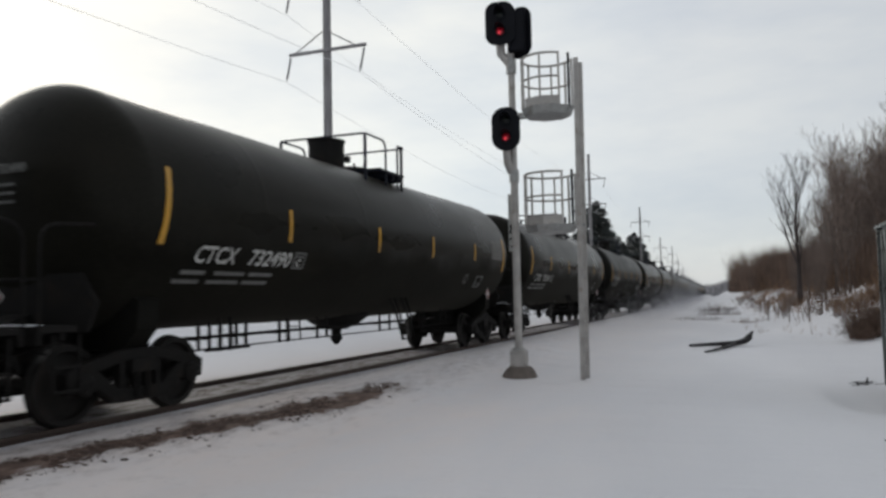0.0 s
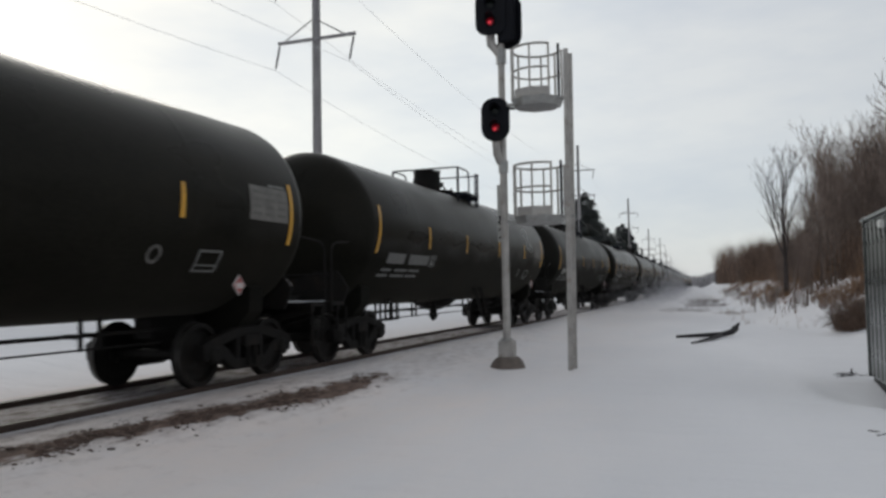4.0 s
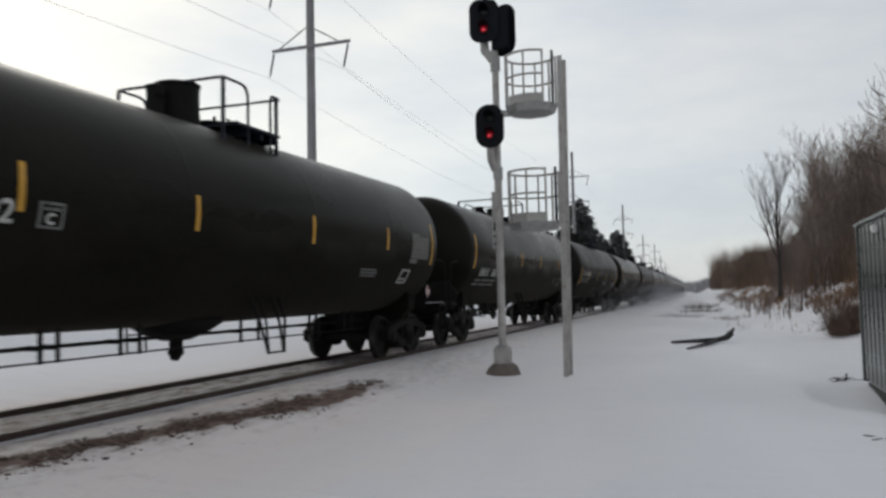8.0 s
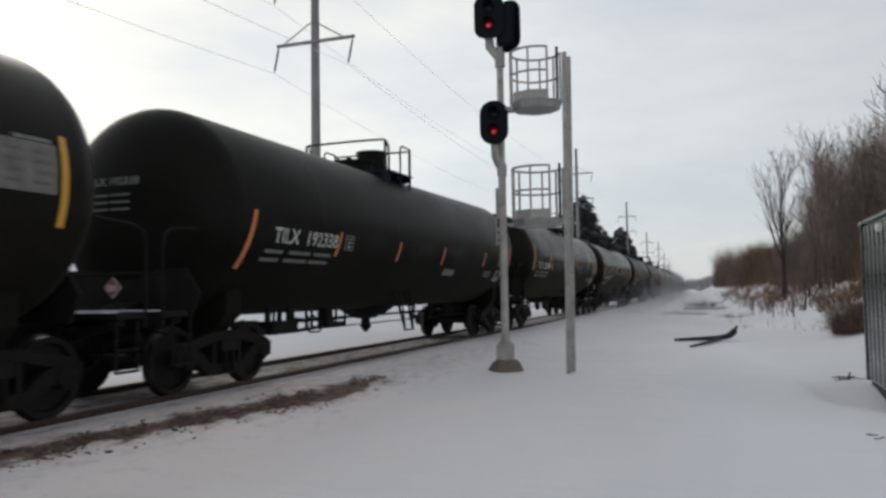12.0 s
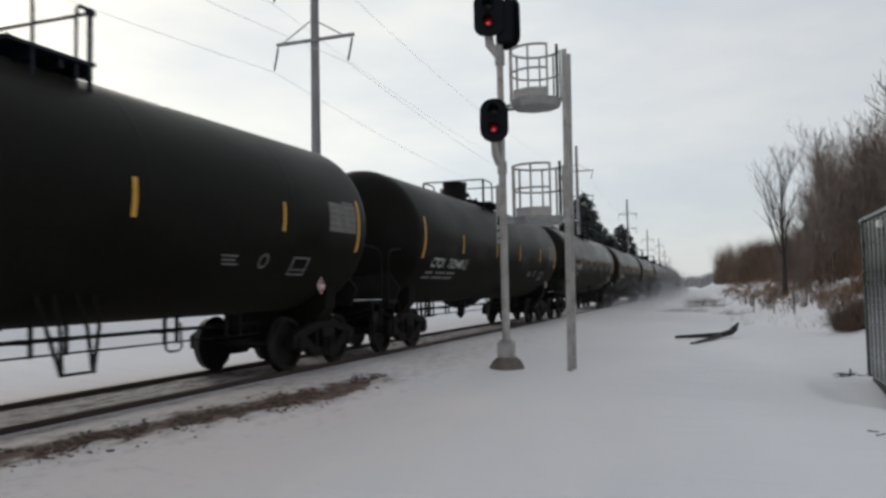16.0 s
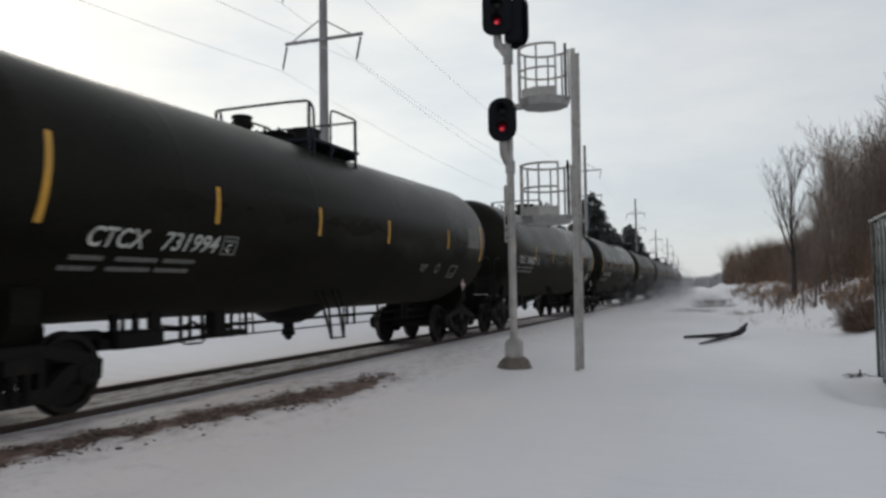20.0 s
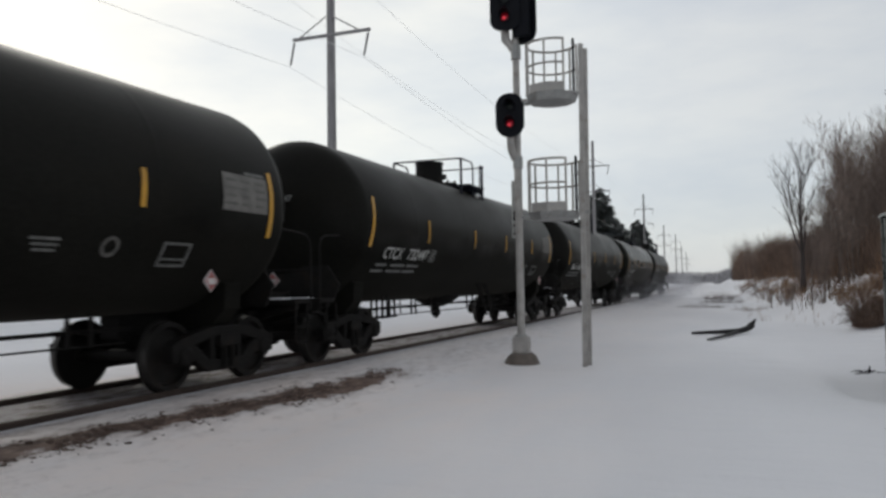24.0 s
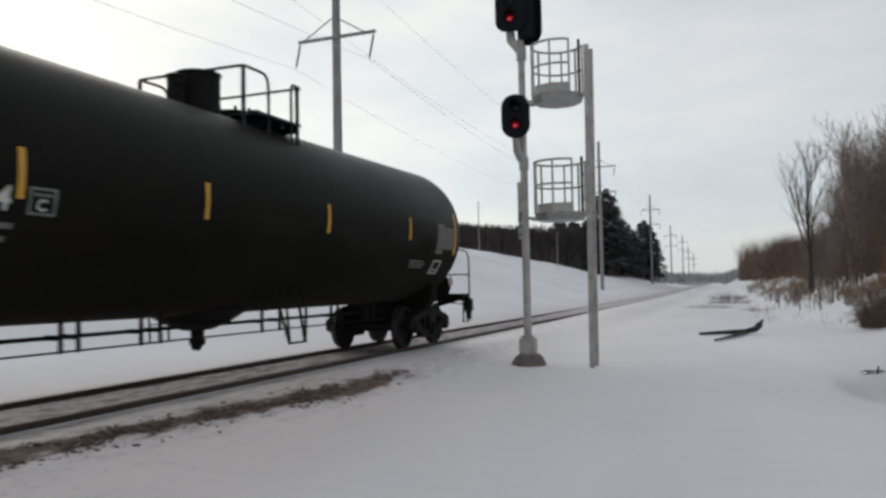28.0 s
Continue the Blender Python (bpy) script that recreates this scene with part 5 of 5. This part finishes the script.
def build_trees():
    kinds = [fork_tree(11, 9.4), bare_tree(12, 8.2, 0.26, 2, 0.055, 3), bare_tree(13, 7.2, 0.30, 2, 0.045, 5), bare_tree(14, 9.0, 0.26, 3, 0.06),
             bare_tree(15, 6.2, 0.34, 3, 0.06, 2), bare_tree(16, 7.8, 0.28, 2, 0.045, 5)]
    # the single larger tree at the edge, then the thicket behind it
    places = [(0, 2.92, 45.0, 0, 0.70), (4, 4.0, 49.5, 200, 0.7), (4, 5.75, 26.5, 140, 1.0)]
    rng = random.Random(5)
    for i in range(66):
        y = rng.uniform(38, 68)
        u = rng.random()
        x = y * 0.076 + 7.6 * u
        places.append((rng.choice((1, 2, 3, 5, 2, 5)), x, y, rng.uniform(0, 360), rng.uniform(0.8, 1.1) * (0.38 + 0.53 * step(0.06, 0.22, u))))
    for i in range(30):
        y = rng.uniform(46, 72)
        places.append((rng.choice((1, 2, 5)), y * rng.uniform(0.058, 0.098), y, rng.uniform(0, 360), rng.uniform(0.28, 0.42)))
    for i in range(46):
        y = rng.uniform(60, 190)
        x = line_x(y) + rng.uniform(9.5, 17) + 2.5 * (y < 90)
        places.append((rng.choice((1, 2, 4, 5)), x, y, rng.uniform(0, 360), rng.uniform(0.34, 0.52)))
    for i in range(14):
        y = rng.uniform(19, 34)
        places.append((rng.choice((1, 3, 5, 2)), y * 0.175 + rng.uniform(1.0, 6), y, rng.uniform(0, 360), rng.uniform(0.6, 0.8)))
    first = set()
    for k, x, y, turn, size in places:
        m = pose(x, y, land(x, y), 0, 0, turn)
        if k in first:
            ob = copy_thing(kinds[k], m)
        else:
            ob = kinds[k]
            ob.matrix_basis = m
            first.add(k)
        ob.scale = (size, size, size)


def leaning_tree():
    """A tree beside the equipment house, whose long limbs arch out over the snow."""
    rng = random.Random(77)
    x, y = 6.3, 21.4
    ob = thing("bare_tree", "leafless tree with long thin limbs arching over the snow", "tree", "bare trees on the bank", at=pose(x, y, land(x, y)))
    trunk, p = [], Vector((0, 0, -0.3))
    for i in range(8):
        e = p + Vector((-0.10 + 0.05 * math.sin(i), 0.03, 1.02))
        trunk.append((p.copy(), e.copy(), 0.11 - 0.011 * i, 0.11 - 0.011 * (i + 1)))
        p = e
    part("trunk", limbs_mesh("trunk", trunk, DARK_BARK, 7), None, ob)
    crown = []
    for z, reach, rise, dy in ((2.8, 2.4, 1.5, 0.2), (3.3, 2.6, 2.0, -0.5), (3.7, 2.2, 2.4, 0.6), (4.6, 1.5, 1.8, -0.2), (4.2, -1.8, 2.0, 0.4), (5.2, -1.5, 1.9, -0.3)):
        q = Vector((-0.08 * z, 0.03 * z, z))
        for i in range(6):
            u = (i + 1) / 6
            e = Vector((-0.08 * z - reach * u, 0.03 * z + dy * u, z + rise * u ** (0.75 if i % 2 else 0.85))) + Vector((rng.uniform(-0.08, 0.08), rng.uniform(-0.1, 0.1), rng.uniform(-0.06, 0.06)))
            r0, r1 = 0.034 * (1 - 0.13 * i), 0.034 * (1 - 0.13 * (i + 1))
            crown.append((q.copy(), e.copy(), r0, r1))
            if i > 0:
                for _ in range(i % 2 + (i > 3)):
                    d = ((e - q).normalized() + Vector((rng.uniform(-0.7, 0.7), rng.uniform(-0.6, 0.6), rng.uniform(-0.1, 0.8)))).normalized()
                    branches(rng, e, d, rng.uniform(0.3, 0.6), r1 * 0.5, 0, crown, 0.4)
            q = e
    part("crown", limbs_mesh("crown", [(a, b, max(r0, 0.007), max(r1, 0.005)) for a, b, r0, r1 in crown], DARK_BARK, 4), None, ob)


build_trees()
leaning_tree()


def stems(name, label, category, count, seed, mat, spot, height, lean, r0, clump=0.0):
    """A thicket of thin stems, one mesh."""
    rng = random.Random(seed)
    limbs = []
    while len(limbs) < count:
        x, y = spot(rng)
        if clump > 0 and noise.noise((x * 0.55, y * 0.35, seed)) < clump * rng.uniform(-0.3, 1.0):
            continue
        h = height(rng, x, y)
        p = Vector((x, y, land(x, y, False) - 0.05))
        for _ in range(rng.choice((2, 3, 4))):
            d = Vector((rng.uniform(-lean, lean), rng.uniform(-lean, lean), 1))
            e = p + d * h * rng.uniform(0.45, 0.6)
            f = e + (d + Vector((rng.uniform(-lean, lean), rng.uniform(-lean, lean), 0))) * h * rng.uniform(0.35, 0.5)
            limbs.append((p, e, r0, r0 * 0.7))
            limbs.append((e, f, r0 * 0.7, r0 * 0.35))
            if h > 0.9:
                g = e + (d + Vector((rng.uniform(-0.6, 0.6), rng.uniform(-0.6, 0.6), 0.2))) * h * 0.3
                limbs.append((e, g, r0 * 0.5, r0 * 0.3))
    tagged(new(name, limbs_mesh(name, limbs, mat, 3)), label, category, kind="stuff")


def bank_spot(y_lo, y_hi, q_lo, q_hi):
    def spot(rng):
        y = y_lo + (y_hi - y_lo) * rng.random() ** 1.6
        foot = along(y, [(15, 14.5), (27, 11.0), (45, 8.7), (100, 6.6), (250, 6.5)])
        return line_x(y) + foot + rng.uniform(q_lo, q_hi), y
    return spot


stems("brush", "dense reddish-brown leafless brush on the bank", "brush", 34000, 21, RED_TWIG, bank_spot(38, 130, 3.8, 13.5), lambda r, x, y: r.uniform(0.7, 2.4) * (1.0 + 0.75 * step(55, 82, y) * (1 - step(95, 112, y))) * (1 + 0.10 * step(0.06, 0.12, x / y)), 0.36, 0.016)
stems("low_brush", "low reddish-brown scrub thinning out down the snowy slope", "brush", 4200, 25, RED_TWIG, bank_spot(34, 90, 0.8, 4.2), lambda r, x, y: r.uniform(0.3, 1.0), 0.5, 0.009, 0.5)
stems("far_brush", "brown leafless brush along the line", "brush", 26000, 22, RED_TWIG, bank_spot(85, 215, 3.0, 15), lambda r, x, y: r.uniform(0.30, 1.0) * along(y, [(80, 3.4), (110, 4.8), (150, 6.2), (185, 7.0), (260, 3.5)]) * (0.62 + 0.9 * max(0.0, 0.35 + noise.noise((x * 0.35, y * 0.10, 5)))), 0.24, 0.030)
stems("dry_grass", "dry tan grass and weeds standing in the snow", "grass", 36000, 23, DRY_GRASS, bank_spot(30, 95, 1.5, 8.0), lambda r, x, y: (r.uniform(0.1, 0.3) + 0.5 * r.random() ** 3) * (1 + 1.7 * step(2.8, 4.4, x - line_x(y) - along(y, [(15, 14.5), (27, 11.0), (45, 8.7), (100, 6.6), (250, 6.5)]))) * (0.5 + 1.1 * max(0, 0.5 + noise.noise((x * 0.5, y * 0.3, 3)))), 0.5, 0.006, 0.35)
stems("weeds", "scattered dry weed stalks in the snow", "grass", 900, 24, DRY_GRASS, bank_spot(30, 110, -1.6, 2.2), lambda r, x, y: r.uniform(0.1, 0.4), 0.5, 0.004)


def bush(x, y, radius, height, count, seed, mat=RED_TWIG):
    rng = random.Random(seed)
    limbs = []
    for _ in range(count):
        a, b, u = rng.uniform(0, 2 * math.pi), math.acos(rng.random()), rng.random() ** 0.4
        dome = Vector((radius * math.sin(b) * math.cos(a), radius * math.sin(b) * math.sin(a), height * math.cos(b)))
        lump = 1 + 0.30 * noise.noise(dome * 1.7 + Vector((seed, 0, 0)))
        tip = dome * u * lump
        p = Vector((dome.x * 0.4, dome.y * 0.4, -0.06)) + Vector((rng.uniform(-0.3, 0.3), rng.uniform(-0.3, 0.3), 0)) * radius
        e = p.lerp(tip, 0.6) + Vector((rng.uniform(-0.1, 0.1), rng.uniform(-0.1, 0.1), 0.10)) * height
        limbs += [(p, e, 0.006, 0.0045), (e, tip, 0.0045, 0.003)]
        limbs.append((e, e + Vector((rng.uniform(-0.4, 0.4), rng.uniform(-0.4, 0.4), rng.uniform(-0.1, 0.3))) * height * 0.6, 0.004, 0.002))
    ob = new("bush", limbs_mesh("bush", limbs, mat, 3))
    ob.location = (x, y, land(x, y))
    tagged(ob, "low dense brown leafless bush half sunk in snow", "bush", "bushes at the foot of the bank")


bush(3.75, 27.5, 1.05, 1.45, 950, 31)
bush(5.2, 28.4, 1.2, 1.35, 700, 32)
bush(0.6, 45.0, 1.6, 0.40, 60, 33)
bush(-1.5, 60.0, 2.0, 0.7, 170, 34, GREY_TWIG)
bush(-1.8, 72.0, 2.2, 0.8, 200, 35, GREY_TWIG)
bush(-2.4, 50.0, 1.8, 0.40, 80, 36, GREY_TWIG)


def sapling_stumps():
    for i, (x, y, h) in enumerate(((2.75, 37.5, 1.9), (3.35, 38.5, 1.6), (2.1, 40.5, 1.2), (1.3, 44.0, 0.9))):
        rng = random.Random(60 + i)
        limbs = []
        branches(rng, Vector((0, 0, 0.3)), Vector((0.05, 0, 1)), h * 0.7, 0.02, 1, limbs, 0.4)
        ob = thing("sapling", "thin bare sapling rising from the snow", "sapling", "saplings on the slope", at=pose(x, y, land(x, y)))
        part("stem", tube(B(), [(0, 0, -0.1), (0.01, 0.01, 0.35), (0.04, 0, h * 0.6), (0.06, 0.03, h)], 0.026, 6), BARK, ob)
        for limb in limbs:
            part("twig", limbs_mesh("twig", [limb], BARK, 4), None, ob)


sapling_stumps()


# ---- fallen branch, twigs and soil ----
def build_branch():
    g = land(-0.7, 27.5)
    ob = thing("fallen_branch", "dark forked dead branch lying on the snow", "branch", at=pose(-0.66, 26.0, g) @ Matrix.Diagonal((0.84, 0.88, 0.80, 1)))
    def limb(name, pts, r):
        bm = B()
        tube(bm, pts, r, 8)
        for i, v in enumerate(bm.verts):
            k = 1 - 0.6 * (i // 8) / max(1, len(pts) - 1)
            c = Vector(pts[min(i // 8, len(pts) - 1)])
            v.co = c + (v.co - c) * k
        part(name, bm, DEAD_WOOD, ob)
    limb("main_limb", [(1.02, 0.75, 0.34), (0.88, 0.55, 0.20), (0.55, 0.25, 0.12), (0.0, 0.10, 0.10), (-0.6, 0.05, 0.07), (-1.12, 0.0, 0.04)], 0.135)
    limb("fork", [(0.52, 0.25, 0.10), (0.22, -0.9, 0.06), (-0.1, -2.0, 0.04), (-0.42, -2.9, 0.02)], 0.085)
    limb("stub", [(0.90, 0.6, 0.2), (1.06, 0.72, 0.42), (1.16, 0.74, 0.56)], 0.10)


build_branch()


def build_debris():
    rng = random.Random(8)
    for n, (cx, cy) in enumerate(((1.95, 15.9), (2.1, 16.2), (1.40, 9.95), (1.58, 9.75))):
        limbs = []
        for _ in range(7 if n < 2 else 3):
            p = Vector((rng.uniform(-0.25, 0.15), rng.uniform(-0.2, 0.2), 0.01)) * (1 if n < 2 else 0.5)
            a = rng.uniform(-0.6, 0.6)
            e = p + Vector((math.cos(a), math.sin(a), rng.uniform(0, 0.3))) * rng.uniform(0.06, 0.28) * (1 if n < 2 else 0.45)
            limbs.append((p, e, 0.008, 0.004))
        if n == 0:
            limbs.append((Vector((0.1, 0, 0)), Vector((0.12, 0, 0.14)), 0.018, 0.015))
        ob = new("twigs", limbs_mesh("twigs", limbs, DEAD_WOOD, 5))
        ob.location = (cx, cy, land(cx, cy))
        tagged(ob, "few dark twigs poking out of the snow", "twigs", "twigs in the snow")


build_debris()


def build_clods():
    """Frozen soil and ballast thrown up along the near rail."""
    rng = random.Random(9)
    base = bmesh.new()
    bmesh.ops.create_icosphere(base, subdivisions=1, radius=1)
    vs, fs = [v.co.copy() for v in base.verts], [[v.index for v in f.verts] for f in base.faces]
    base.free()
    verts, faces = [], []
    for _ in range(3600):
        y = 4.2 + 8.6 * rng.random()
        q = 0.02 + along(y, [(4.5, 1.74), (6, 1.70), (7, 1.77), (8.4, 1.96), (9.6, 2.16), (11, 2.2), (12.4, 2.12), (16, 2.2)]) + rng.gauss(0, 0.17) + 0.05 * math.sin(y * 1.1)
        if noise.noise((q * 2.2, y * 1.6, 7.7)) < -0.12:
            continue
        x = line_x(y) + q
        r = abs(rng.gauss(0.007, 0.010)) + 0.003
        k = len(verts)
        c = Vector((x, y, land(x, y) + r * 0.1))
        for v in vs:
            j = 1 + 0.35 * noise.noise(v * 2 + c * 9)
            verts.append(c + Vector((v.x * 1.3, v.y * 1.3, v.z * 0.45)) * r * j)
        faces += [[i + k for i in f] for f in fs]
    me = bpy.data.meshes.new("soil_clods")
    me.from_pydata([tuple(v) for v in verts], [], faces)
    me.materials.append(SOIL)
    tagged(new("soil_clods", me), "brown frozen soil and ballast crumbs beside the rail", "soil", kind="stuff")


build_clods()


# ---- woods beyond the track ----
def conifer(seed, height, width):
    rng = random.Random(seed)
    ob = thing("pine_tree", "dark green pine with an uneven crown on the far slope", "tree", "pines of the far wood")
    part("trunk", rod(B(), (0, 0, -0.5), (0, 0, height * 0.95), 0.16, 7, 0.03), BARK, ob)
    verts, faces = [], []
    lobes = [(rng.uniform(0, 6.28), rng.uniform(0.7, 1.25)) for _ in range(7)]
    for _ in range(620):
        u = rng.random() ** 0.85
        z = height * (0.10 + 0.9 * u)
        a = rng.uniform(0, 2 * math.pi)
        lobe = 1 + 0.28 * sum(math.cos(a - b) * c for b, c in lobes) / 7 * 2
        reach = width * (1 - u) ** 0.75 * (0.75 + 0.25 * math.sin(u * 34 + seed)) * lobe + 0.12
        r = reach * rng.random() ** 0.5
        c = Vector((r * math.cos(a), r * math.sin(a), z - 0.25 * r))
        s = rng.uniform(0.26, 0.6)
        k = len(verts)
        out = Vector((math.cos(a), math.sin(a), -0.35))
        side = Vector((-math.sin(a), math.cos(a), rng.uniform(-0.4, 0.4)))
        verts += [c - out * s * 0.6, c + side * s * 0.45 + Vector((0, 0, 0.08)), c + out * s, c - side * s * 0.45, c + Vector((0, 0, 0.28 * s))]
        faces += [(k, k + 1, k + 4), (k + 1, k + 2, k + 4), (k + 2, k + 3, k + 4), (k + 3, k, k + 4), (k, k + 3, k + 2, k + 1)]
    me = bpy.data.meshes.new("crown")
    me.from_pydata([tuple(v) for v in verts], [], faces)
    me.materials.append(PINE)
    part("crown", me, None, ob)
    return ob


def polar(d, az):
    return -d * math.sin(radians(az)), d * math.cos(radians(az))


def build_woods():
    kinds = [conifer(41, 15.0, 3.0), conifer(42, 12.0, 2.6), conifer(43, 13.5, 2.9)]
    rng = random.Random(6)
    # bearing (degrees left of the track), distance, height
    spots = [(9.6, 192, 17.5), (10.1, 186, 15.5), (9.2, 195, 16.5), (8.9, 198, 14.5), (10.6, 182, 14), (8.5, 205, 12.5), (8.1, 207, 11.5), (7.8, 210, 10.5), (7.3, 222, 13), (7.0, 226, 14),
             (6.7, 226, 13.2), (6.4, 230, 11.8), (6.15, 232, 10.5), (7.5, 215, 9), (9.4, 188, 13), (8.3, 200, 10)]
    for _ in range(80):
        az = 6.6 + 7.0 * rng.random() ** 1.2
        size = along(az, [(6, 9.5), (10, 12), (12.6, 11), (20, 6.9), (31, 5.2)])
        spots.append((az, along(az, [(6, 236), (9, 205), (12, 176), (20, 130), (31, 104)]) + rng.uniform(0, 16), size * rng.uniform(0.8, 1.06)))
    first = set()
    for i, (az, d, h) in enumerate(spots):
        h *= 1.2 if i < 16 else 1.05
        k = i % 3
        x, y = polar(d, az)
        m = pose(x, y, land(x, y, False), 0, 0, rng.uniform(0, 360))
        if k in first:
            ob = copy_thing(kinds[k], m)
        else:
            ob = kinds[k]
            ob.matrix_basis = m
            first.add(k)
        s = h / (15.0, 12.0, 13.5)[k]
        ob.scale = (s * 1.6, s * 1.6, s)
    # leafless wood filling the slope
    limbs = []
    rng = random.Random(7)
    for i in range(30000):
        az = rng.uniform(7.2, 22) if i % 3 else rng.uniform(20, 55)
        d = along(az, [(6, 236), (9, 202), (12, 172), (20, 126), (40, 84), (55, 76)]) + rng.uniform(0, 26)
        x, y = polar(d, az)
        h = rng.uniform(0.62, 1.0) * along(az, [(7, 5), (9.5, 8), (11, 12.2), (12.6, 10.2), (14.7, 8.3), (17, 6.6), (20, 5.4), (30, 5.6), (55, 6.5)])
        p = Vector((x, y, land(x, y, False) - 0.2))
        e = p + Vector((rng.uniform(-0.1, 0.1), rng.uniform(-0.1, 0.1), 1)) * h * 0.6
        f = e + Vector((rng.uniform(-0.3, 0.3), rng.uniform(-0.3, 0.3), 1)) * h * 0.4
        limbs += [(p, e, 0.12, 0.10), (e, f, 0.10, 0.04)]
        for _ in range(2):
            b = p.lerp(e, rng.uniform(0.5, 1))
            limbs.append((b, b + Vector((rng.uniform(-0.8, 0.8), rng.uniform(-0.8, 0.8), rng.uniform(0.3, 0.9))) * h * 0.25, 0.045, 0.02))
    tagged(new("far_wood", limbs_mesh("far_wood", limbs, GREY_WOOD, 3)), "dense leafless wood on the far slope", "wood", kind="stuff")
    # the low belt of trees that closes the view down the line, its colour paled for haze
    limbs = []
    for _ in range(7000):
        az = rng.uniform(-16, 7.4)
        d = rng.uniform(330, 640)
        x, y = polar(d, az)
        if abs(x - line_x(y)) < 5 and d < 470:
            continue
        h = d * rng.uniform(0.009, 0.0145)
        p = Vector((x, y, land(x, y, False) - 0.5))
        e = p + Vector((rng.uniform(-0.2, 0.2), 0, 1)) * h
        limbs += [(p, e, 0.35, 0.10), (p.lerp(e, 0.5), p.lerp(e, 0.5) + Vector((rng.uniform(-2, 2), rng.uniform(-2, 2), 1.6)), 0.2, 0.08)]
    tagged(new("tree_belt", limbs_mesh("tree_belt", limbs, HAZY_WOOD, 3)), "leafless tree belt far down the line, haze put into its pale grey", "wood", kind="stuff")
    for az, d, h in ((18.9, 116, 7.4), (13.2, 140, 6.2)):
        x, y = polar(d, az)
        tagged(new("thin_pole", finish(rod(B(), (x, y, land(x, y, False) - 0.2), (x, y, land(x, y, False) + h), 0.09, 8, 0.07), "thin_pole", WOOD_POLE)),
               "thin grey pole standing before the far wood", "pole", "thin poles on the slope")


build_woods()


# ---- snow whirled up by the train ----
FLAKE = material("airborne_snow", (0.62, 0.62, 0.65), 0.8, spread=0.05, spec=0.1)
WHIRLS = []


def build_blown_snow():
    """Flakes hanging low beside the running train, larger, denser and higher further down the line to fit the camera's
    view.
    """
    rng = np.random.default_rng(12)
    for y0, y1, many in ((26, 42, 12000), (42, 60, 34000), (60, 80, 46000), (80, 105, 46000), (105, 135, 26000), (135, 170, 16000), (170, 210, 10000)):
        y = rng.uniform(y0, y1, many)
        high = np.interp(y, [26, 60, 120, 210], [0.35, 0.75, 1.3, 1.8])
        z = -0.3 + np.minimum(rng.exponential(1.0, many) * high, 4.0)
        # the cloud billows: lumps along the line
        keep = rng.random(many) < 0.55 + 0.45 * np.sin(y * 0.55 + 1.3 * np.sin(y * 0.21) + z)
        q = 1.3 + np.abs(rng.normal(0, 1.0, many)) * np.interp(y, [26, 60, 200], [0.8, 1.0, 1.2])
        x = np.array([line_x(v) for v in y]) + q
        y, x, z = y[keep], x[keep], z[keep]
        size = np.interp(y, [26, 60, 120, 210], [0.007, 0.016, 0.032, 0.05])
        tri = rng.normal(0, 1, (len(y), 3, 3))
        tri *= (size[:, None] / np.linalg.norm(tri, axis=2))[:, :, None]
        tri += np.stack([x, y - y0, z], axis=1)[:, None, :]
        me = bpy.data.meshes.new("blown_snow")
        me.from_pydata(tri.reshape(-1, 3).tolist(), [], [(3 * i, 3 * i + 1, 3 * i + 2) for i in range(len(y))])
        me.materials.append(FLAKE)
        ob = new("blown_snow", me)
        tagged(ob, "fine powder snow whirled up beside the running train", "snow", kind="stuff")
        WHIRLS.append((ob, y0, y1))


build_blown_snow()


# ---- motion ----
def run(t):
    """Metres that the train has gone at t seconds, a little slower towards the end."""
    return ((5.087e-06 * t - 5.217e-03) * t + 15.93557) * t


NUDGE = {-1: 0.12, 0: -0.03, 1: -0.04, 2: -0.12, 3: 0.10, 5: 0.10, 7: 0.10, 8: 0.15, 10: 0.04, 12: 0.12, 15: 0.0, 18: -0.04, 19: 0.02, 22: -0.05}  # metres each car is shifted to fit the camera's view


def motions():
    times = [0.5 * i for i in range(57)]
    for k, car in CARS:
        rows = []
        for t in times:
            y = 5.8 + 8.627 + CAR_PITCH * k + NUDGE.get(k, 0) - run(t)
            ends = [Vector((line_x(v), v, 0)) for v in (y - 6.8, y + 6.8)]
            mid, way = (ends[0] + ends[1]) / 2, ends[1] - ends[0]
            rows.append((t, pose(mid.x, mid.y, 0, 0, 0, math.degrees(-math.atan2(way.x, way.y)))))
        walk(car, rows)
    # the whirled snow drifts along with the train and settles once the last car has gone by
    for ob, y0, y1 in WHIRLS:
        gone = (5.8 + 8.627 + CAR_PITCH * 25 + 8.5 - y0) / 15.8
        rows = []
        for i in range(29):
            fall = 2.6 * step(gone - 0.5, gone + 3.0, i)
            rows.append((i, pose(0.25 * math.sin(0.9 * i + y0), y0 - 0.05 * i, 0.06 * math.sin(1.7 * i + y0) - fall)))
        walk(ob, rows)
    # all wheels roll alike: those of the first two cars are keyed, their like on the other cars take the same keys
    turning = {}
    for k, car in CARS:
        sets = [o for tr in car.children if tr.name.startswith("truck") for o in tr.children if o.name.startswith("wheelset")]
        for o in sets:
            spot = round(o.location.y, 3)
            if spot not in turning:
                walk(o, [(f / 30, pose(0, spot, 0.457) @ pose(0, 0, 0, math.degrees(run(f / 30) / 0.457))) for f in range(841)])
                turning[spot] = o
            else:
                o.rotation_mode = "QUATERNION"
                data = o.animation_data_create()
                data.action = turning[spot].animation_data.action
                data.action_slot = turning[spot].animation_data.action_slot


motions()
